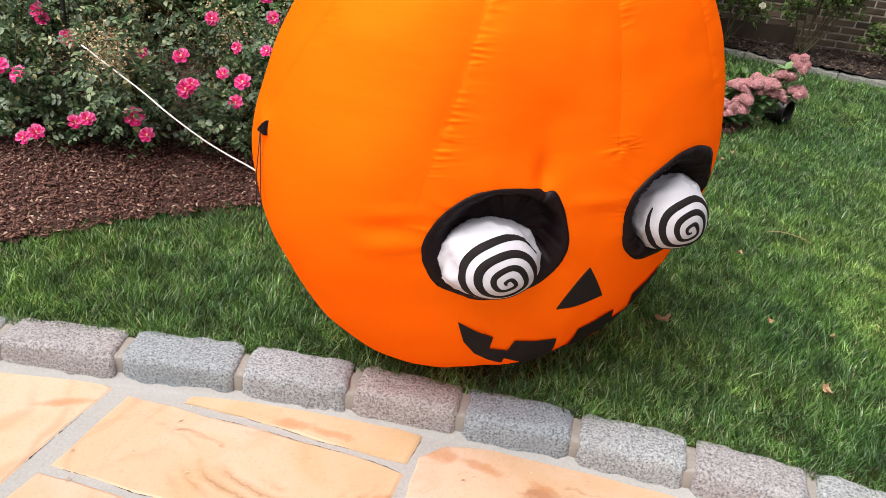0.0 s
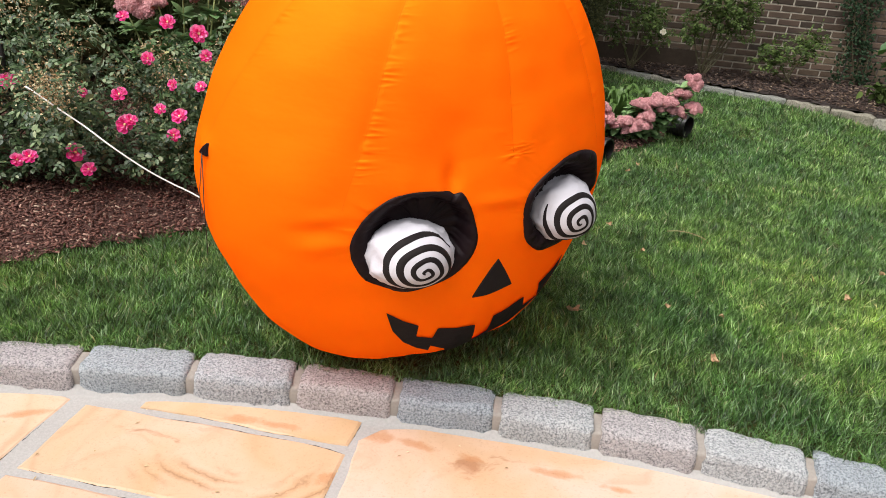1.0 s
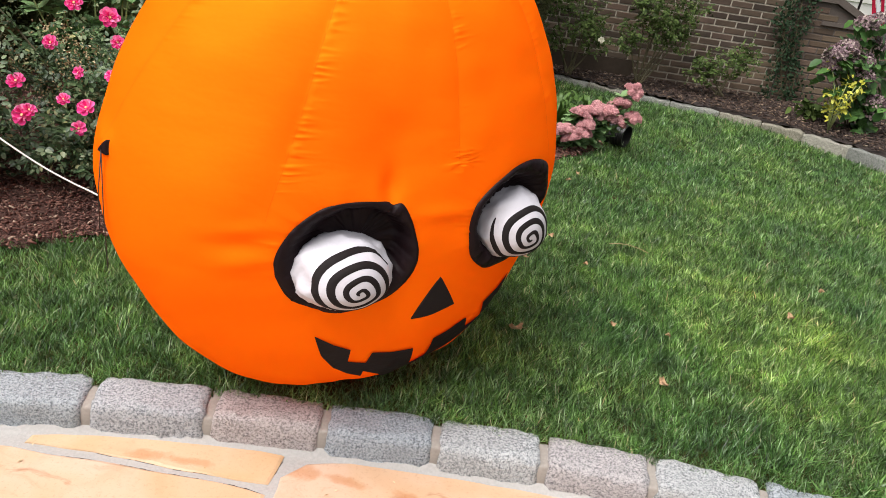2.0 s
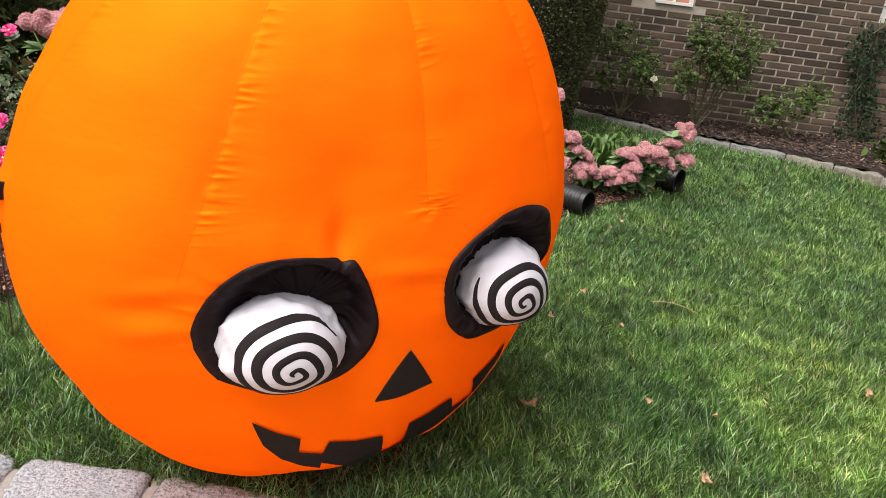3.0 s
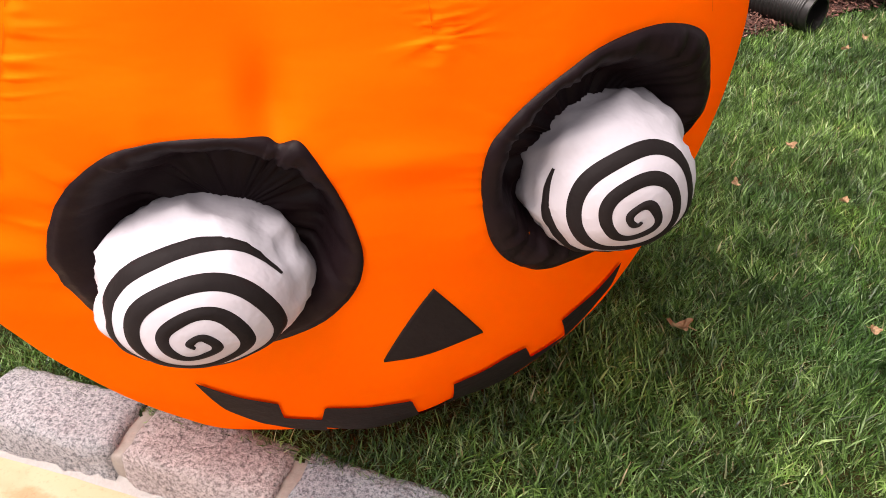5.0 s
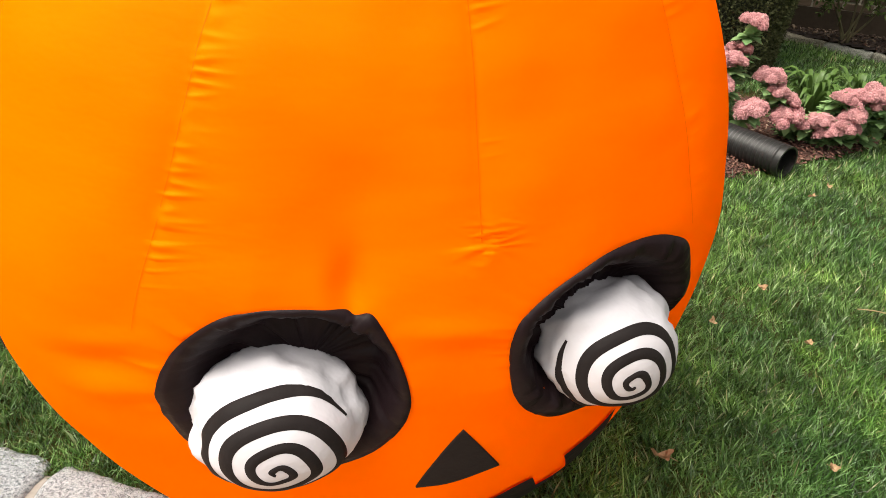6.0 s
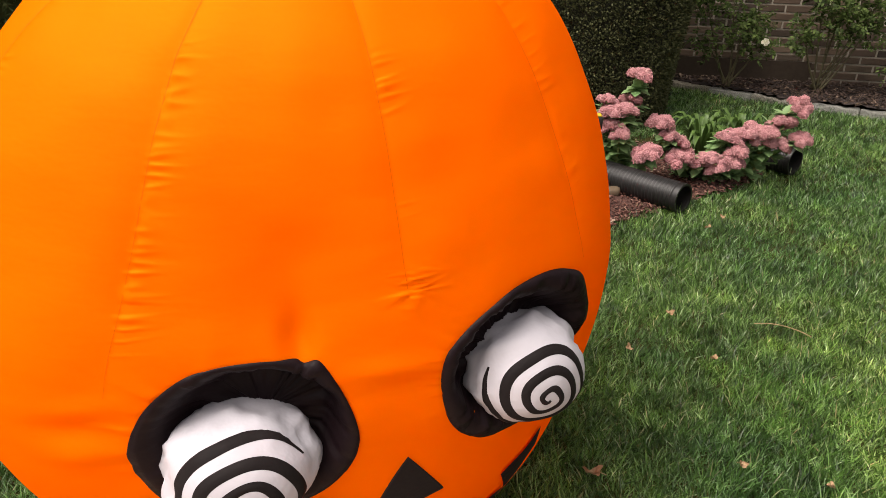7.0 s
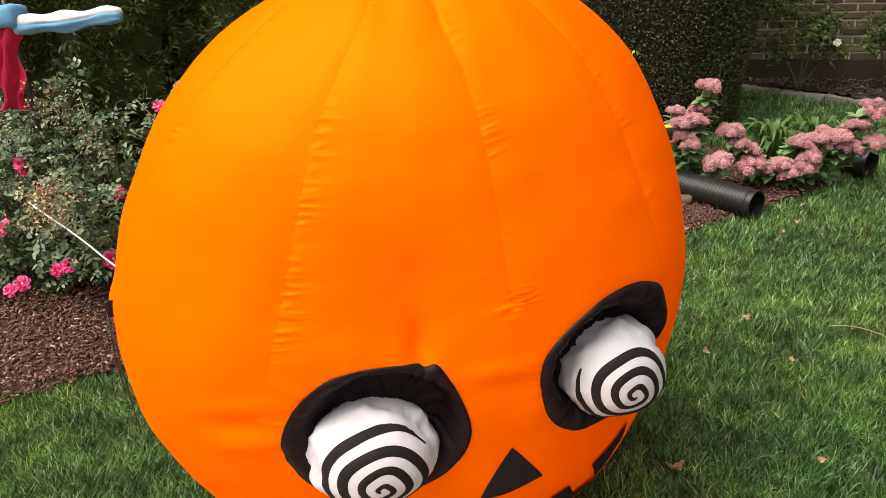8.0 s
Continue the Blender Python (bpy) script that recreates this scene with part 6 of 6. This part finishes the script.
def low_plant(at, mat, label, n, seed, radius, high, size):
    rng = np.random.default_rng(seed)
    plant = thing("bedding_plant", at, label, "plant")
    stems = []
    c = []
    for k in range(9):
        a, r = 2 * math.pi * rng.random(), radius * (0.3 + 0.7 * rng.random())
        e = (r * math.cos(a), r * math.sin(a), high * (0.5 + 0.5 * rng.random()))
        stems.append(tube([(0, 0, 0), (e[0] * 0.5, e[1] * 0.5, e[2] * 0.7), e], 0.003, 4))
        c += [e, tuple(0.6 * q for q in e)]
    for v, q in stems:
        part("stem", solid("stem", v, q, MAT_STALK, True), plant)
    p = np.array(c)[rng.integers(0, len(c), n)] + rng.normal(size=(n, 3)) * 0.02
    p[:, 2] = np.maximum(p[:, 2], 0.02)
    v, t = oval_leaves(p, unit(rng, n) + np.array([0, -0.3, -0.1]), np.array([0, -0.2, 1.0]) + 0.4 * rng.normal(size=(n, 3)), size * (0.6 + 0.6 * rng.random(n)), size * 0.6, 0.12)
    part("leaves", fast("leaves", v, t, mat), plant)
    return plant


low_plant((3.88, 4.58, 0.09), MAT_WALL_LEAF, "low green plant in the brown mulch", 110, 3, 0.15, 0.12, 0.07)
low_plant((3.80, 4.26, 0.09), MAT_YELLOW_LEAF, "yellow-green leafy plant beside the hydrangea", 190, 5, 0.12, 0.46, 0.036)
low_plant((0.98, 4.08, 0.02), MAT_YELLOW_LEAF, "small yellow flowering plant before the hedge", 60, 6, 0.07, 0.58, 0.022)


def hydrangea(at, heads, seed):
    rng = np.random.default_rng(seed)
    plant = thing("hydrangea", at, "hydrangea with broad green leaves and faded purple heads", "hydrangea")
    f = Vector(at)
    stems, spots = [], []
    for h in heads:
        e = Vector(h) - f
        pts = smooth_path([(e.x * 0.1, e.y * 0.1, 0), tuple(e * 0.55), tuple(e)], 6)
        stems.append(tube(pts, 0.005, 5))
        spots += [tuple(q) for q in pts[2:]]
    for v, q in stems:
        part("stem", solid("stem", v, q, MAT_CANE, True), plant)
    n = 330
    p = np.array(spots)[rng.integers(0, len(spots), n)] + rng.normal(size=(n, 3)) * 0.05
    p[:, 2] = np.maximum(p[:, 2], 0.04)
    v, t = oval_leaves(p, unit(rng, n) + np.array([-0.3, -0.6, -0.2]), np.array([0, -0.4, 1.0]) + 0.4 * rng.normal(size=(n, 3)), 0.095 * (0.6 + 0.5 * rng.random(n)), 0.065, 0.12)
    part("leaves", fast("leaves", v, t, MAT_HYDRANGEA_LEAF), plant, "broad green leaves")
    for k, h in enumerate(heads):
        e = Vector(h) - f
        m = 300
        d = unit(rng, m)
        d[:, 2] = np.abs(d[:, 2]) * 0.9 - 0.25
        v, t = leaves(d * 0.068, d + 0.8 * rng.normal(size=(m, 3)), d, 0.022, 0.018, 0.15)
        part("flower_head", fast("flower_head", v, t, MAT_HYDRANGEA), plant, "faded purple-brown flower head", pose(e.x, e.y, e.z))


hydrangea((4.12, 4.42, 0.09), [(3.7, 4.32, 0.6), (3.77, 4.32, 0.65), (3.84, 4.32, 0.81), (3.94, 4.32, 0.84), (4.01, 4.32, 0.69), (3.9, 4.3, 0.59), (3.92, 4.27, 0.49), (4.09, 4.27, 0.33), (4.12, 4.27, 0.25), (4.22, 4.32, 0.58), (4.27, 4.27, 0.42), (3.71, 4.35, 0.53)], 7)


# ---- cloth streamers on a stake behind the roses ----
stake_at = Vector((-1.08, 2.66, 0.0))
streamer = thing("cloth_streamer", stake_at, "red, white and blue cloth streamers tied to a garden stake", "streamer")
part("stake", solid("stake", *tube([(0, 0, -0.05), (0, 0, 1.06)], 0.008, 8), MAT_IRON, True), streamer, "thin dark stake")


part("knot", soft_box("knot", 0.10, 0.08, 0.07, 0.02, MAT_BLUE_CLOTH, 0.012), streamer, "blue cloth knot", pose(0.02, -0.03, 0.945))
def furled(drop, deep, mat, name):
    """One colour of the furled tail: a flattened roll that swells and then narrows to its loose end."""
    path, radii = [], []
    for i in range(26):
        u = i / 25
        path.append(Vector((0.045 + 0.345 * u, -0.04 - deep, 0.925 + 0.018 * u - drop * (1 - 0.3 * u) + 0.003 * math.sin(u * 9))))
        radii.append(0.009 + 0.012 * math.sin(math.pi * min(1.0, 0.25 + 0.62 * u)) + 0.004 * math.sin(u * 16))
    v, f = tube(path, radii, 20)
    out = []
    for k, q in enumerate(v):
        c, a = path[k // 20], 2 * math.pi * (k % 20) / 20
        pleat = 1 + 0.16 * math.sin(5 * a + 6 * (k // 20) / 25) * min(1.0, (k // 20) / 6)
        out.append(c + Vector(((q - c).x, (q - c).y * 0.9 * pleat, (q - c).z * pleat)))
    return solid(name, out, f, mat, True)


part("rolled_tail", furled(0.0, 0.0, MAT_WHITE_CLOTH, "rolled_tail"), streamer, "furled white cloth tail")
part("rolled_tail", furled(0.016, 0.004, MAT_BLUE_CLOTH, "rolled_tail"), streamer, "furled blue cloth tail")
part("hanging_tail", cloth_strip([(0.014 - 0.0035 * i, -0.05 - 0.004 * math.sin(i * 0.5), 0.915 - 0.0195 * i) for i in range(14)], 0.125, MAT_RED_CLOTH, "hanging_tail", 0.013), streamer, "hanging red cloth")
part("hanging_tail", cloth_strip([(-0.06 - 0.003 * i, -0.03, 0.93 - 0.02 * i) for i in range(12)], 0.05, MAT_WHITE_CLOTH, "hanging_tail", 0.008), streamer, "hanging white cloth")


# ---- fallen leaves and a straw on the lawn ----
def fallen_leaf(seed):
    """A crumpled lobed leaf: the rim drawn up and wrinkled."""
    v, rings, n = [(0, 0, 0)], 5, 30
    for i in range(1, rings + 1):
        u = i / rings
        for j in range(n):
            a = 2 * math.pi * j / n
            lobe = 0.62 + 0.30 * abs(math.cos(2.5 * a + 0.4)) + 0.10 * math.cos(a) + 0.05 * math.sin(7 * a + seed)
            r = 0.034 * u * lobe
            x, y = r * math.cos(a) * (1 - 0.30 * u), r * math.sin(a) * (1 - 0.45 * u)
            z = 0.013 * u ** 2 * (0.7 + 0.6 * math.sin(2 * a + seed)) + 0.005 * noise.noise((x * 90, y * 90, seed * 3.0 + u))
            v.append((x, y, z))
    f = [(0, 1 + j, 1 + (j + 1) % n) for j in range(n)]
    f += [tuple(q + 1 for q in w) for w in grid_faces(rings, n, True)]
    stalk = tube([(0, 0, 0.001), (-0.014, 0.002, 0.006), (-0.030, 0.006, 0.004)], [0.0011, 0.0009, 0.0007], 5)
    return solid("fallen_leaf", *join([(v, f), stalk]), MAT_DRY_LEAF, True)


LEAF = [fallen_leaf(i) for i in range(3)]
for k, (x, y) in enumerate([(0.831, 1.72), (1.006, 2.204), (1.143, 1.758), (1.166, 2.396), (1.565, 3.16), (1.163, 1.462), (1.478, 3.05), (1.30, 1.70), (2.08, 2.02), (1.815, 1.83), (1.215, 2.163)]):
    r = random.Random(k)
    ob = tagged(new("fallen_leaf", LEAF[k % 3]), "curled dry tan leaf lying on the grass", "leaf", "fallen leaves on the lawn")
    ob.matrix_basis = pose(x, y, 0.034, r.uniform(-25, 25), r.uniform(-25, 25), r.uniform(0, 360)) @ Matrix.Scale(1.0 if k == 0 else r.uniform(0.5, 0.75), 4)
straw = new("straw", solid("straw", *tube(smooth_path([(1.385, 2.346, 0.035), (1.42, 2.336, 0.042), (1.455, 2.321, 0.044), (1.49, 2.303, 0.04), (1.519, 2.285, 0.032)], 12), 0.0014, 5), MAT_TWIG, True))
tagged(straw, "thin dry straw lying on the grass", "straw")


# ---- small black lamp on a spike behind the pumpkin ----
lamp = thing("spike_lamp", (1.10, 3.45, 0.0), "small black garden lamp on a spike with a yellow top", "garden lamp")
part("spike", solid("spike", *tube([(0, 0, 0.0), (0, 0, 0.30)], 0.006, 8), MAT_PIPE, True), lamp)
part("housing", soft_box("housing", 0.06, 0.05, 0.05, 0.006, MAT_PIPE), lamp, "black plastic housing", pose(0, 0, 0.315))
part("cap", soft_box("cap", 0.05, 0.04, 0.008, 0.003, MAT_YELLOW_PLASTIC), lamp, "yellow cap", pose(0, 0, 0.3445))


# ---- bits of litter on the patio ----
def litter(rng):
    spots = [(x, y) for x, y in zip(rng.uniform(-0.9, 1.3, 60), rng.uniform(0.6, 1.4, 60)) if math.hypot(x - KERB_X, y - KERB_Y) < KERB_R - 0.12]
    n = len(spots)
    p = np.array([(x, y, PATIO_Z + 0.003) for x, y in spots])
    w = unit(rng, n) * np.array([1, 1, 0.05])
    return leaves(p, w, np.tile([0, 0, 1.0], (n, 1)), 0.006 + 0.012 * rng.random(n) ** 2, 0.004, 0.3, 0.0)


tagged(new("litter", fast("litter", *litter(np.random.default_rng(12)), MAT_TWIG)), "tiny dry leaf crumbs scattered on the flagstones", "litter", kind="stuff")
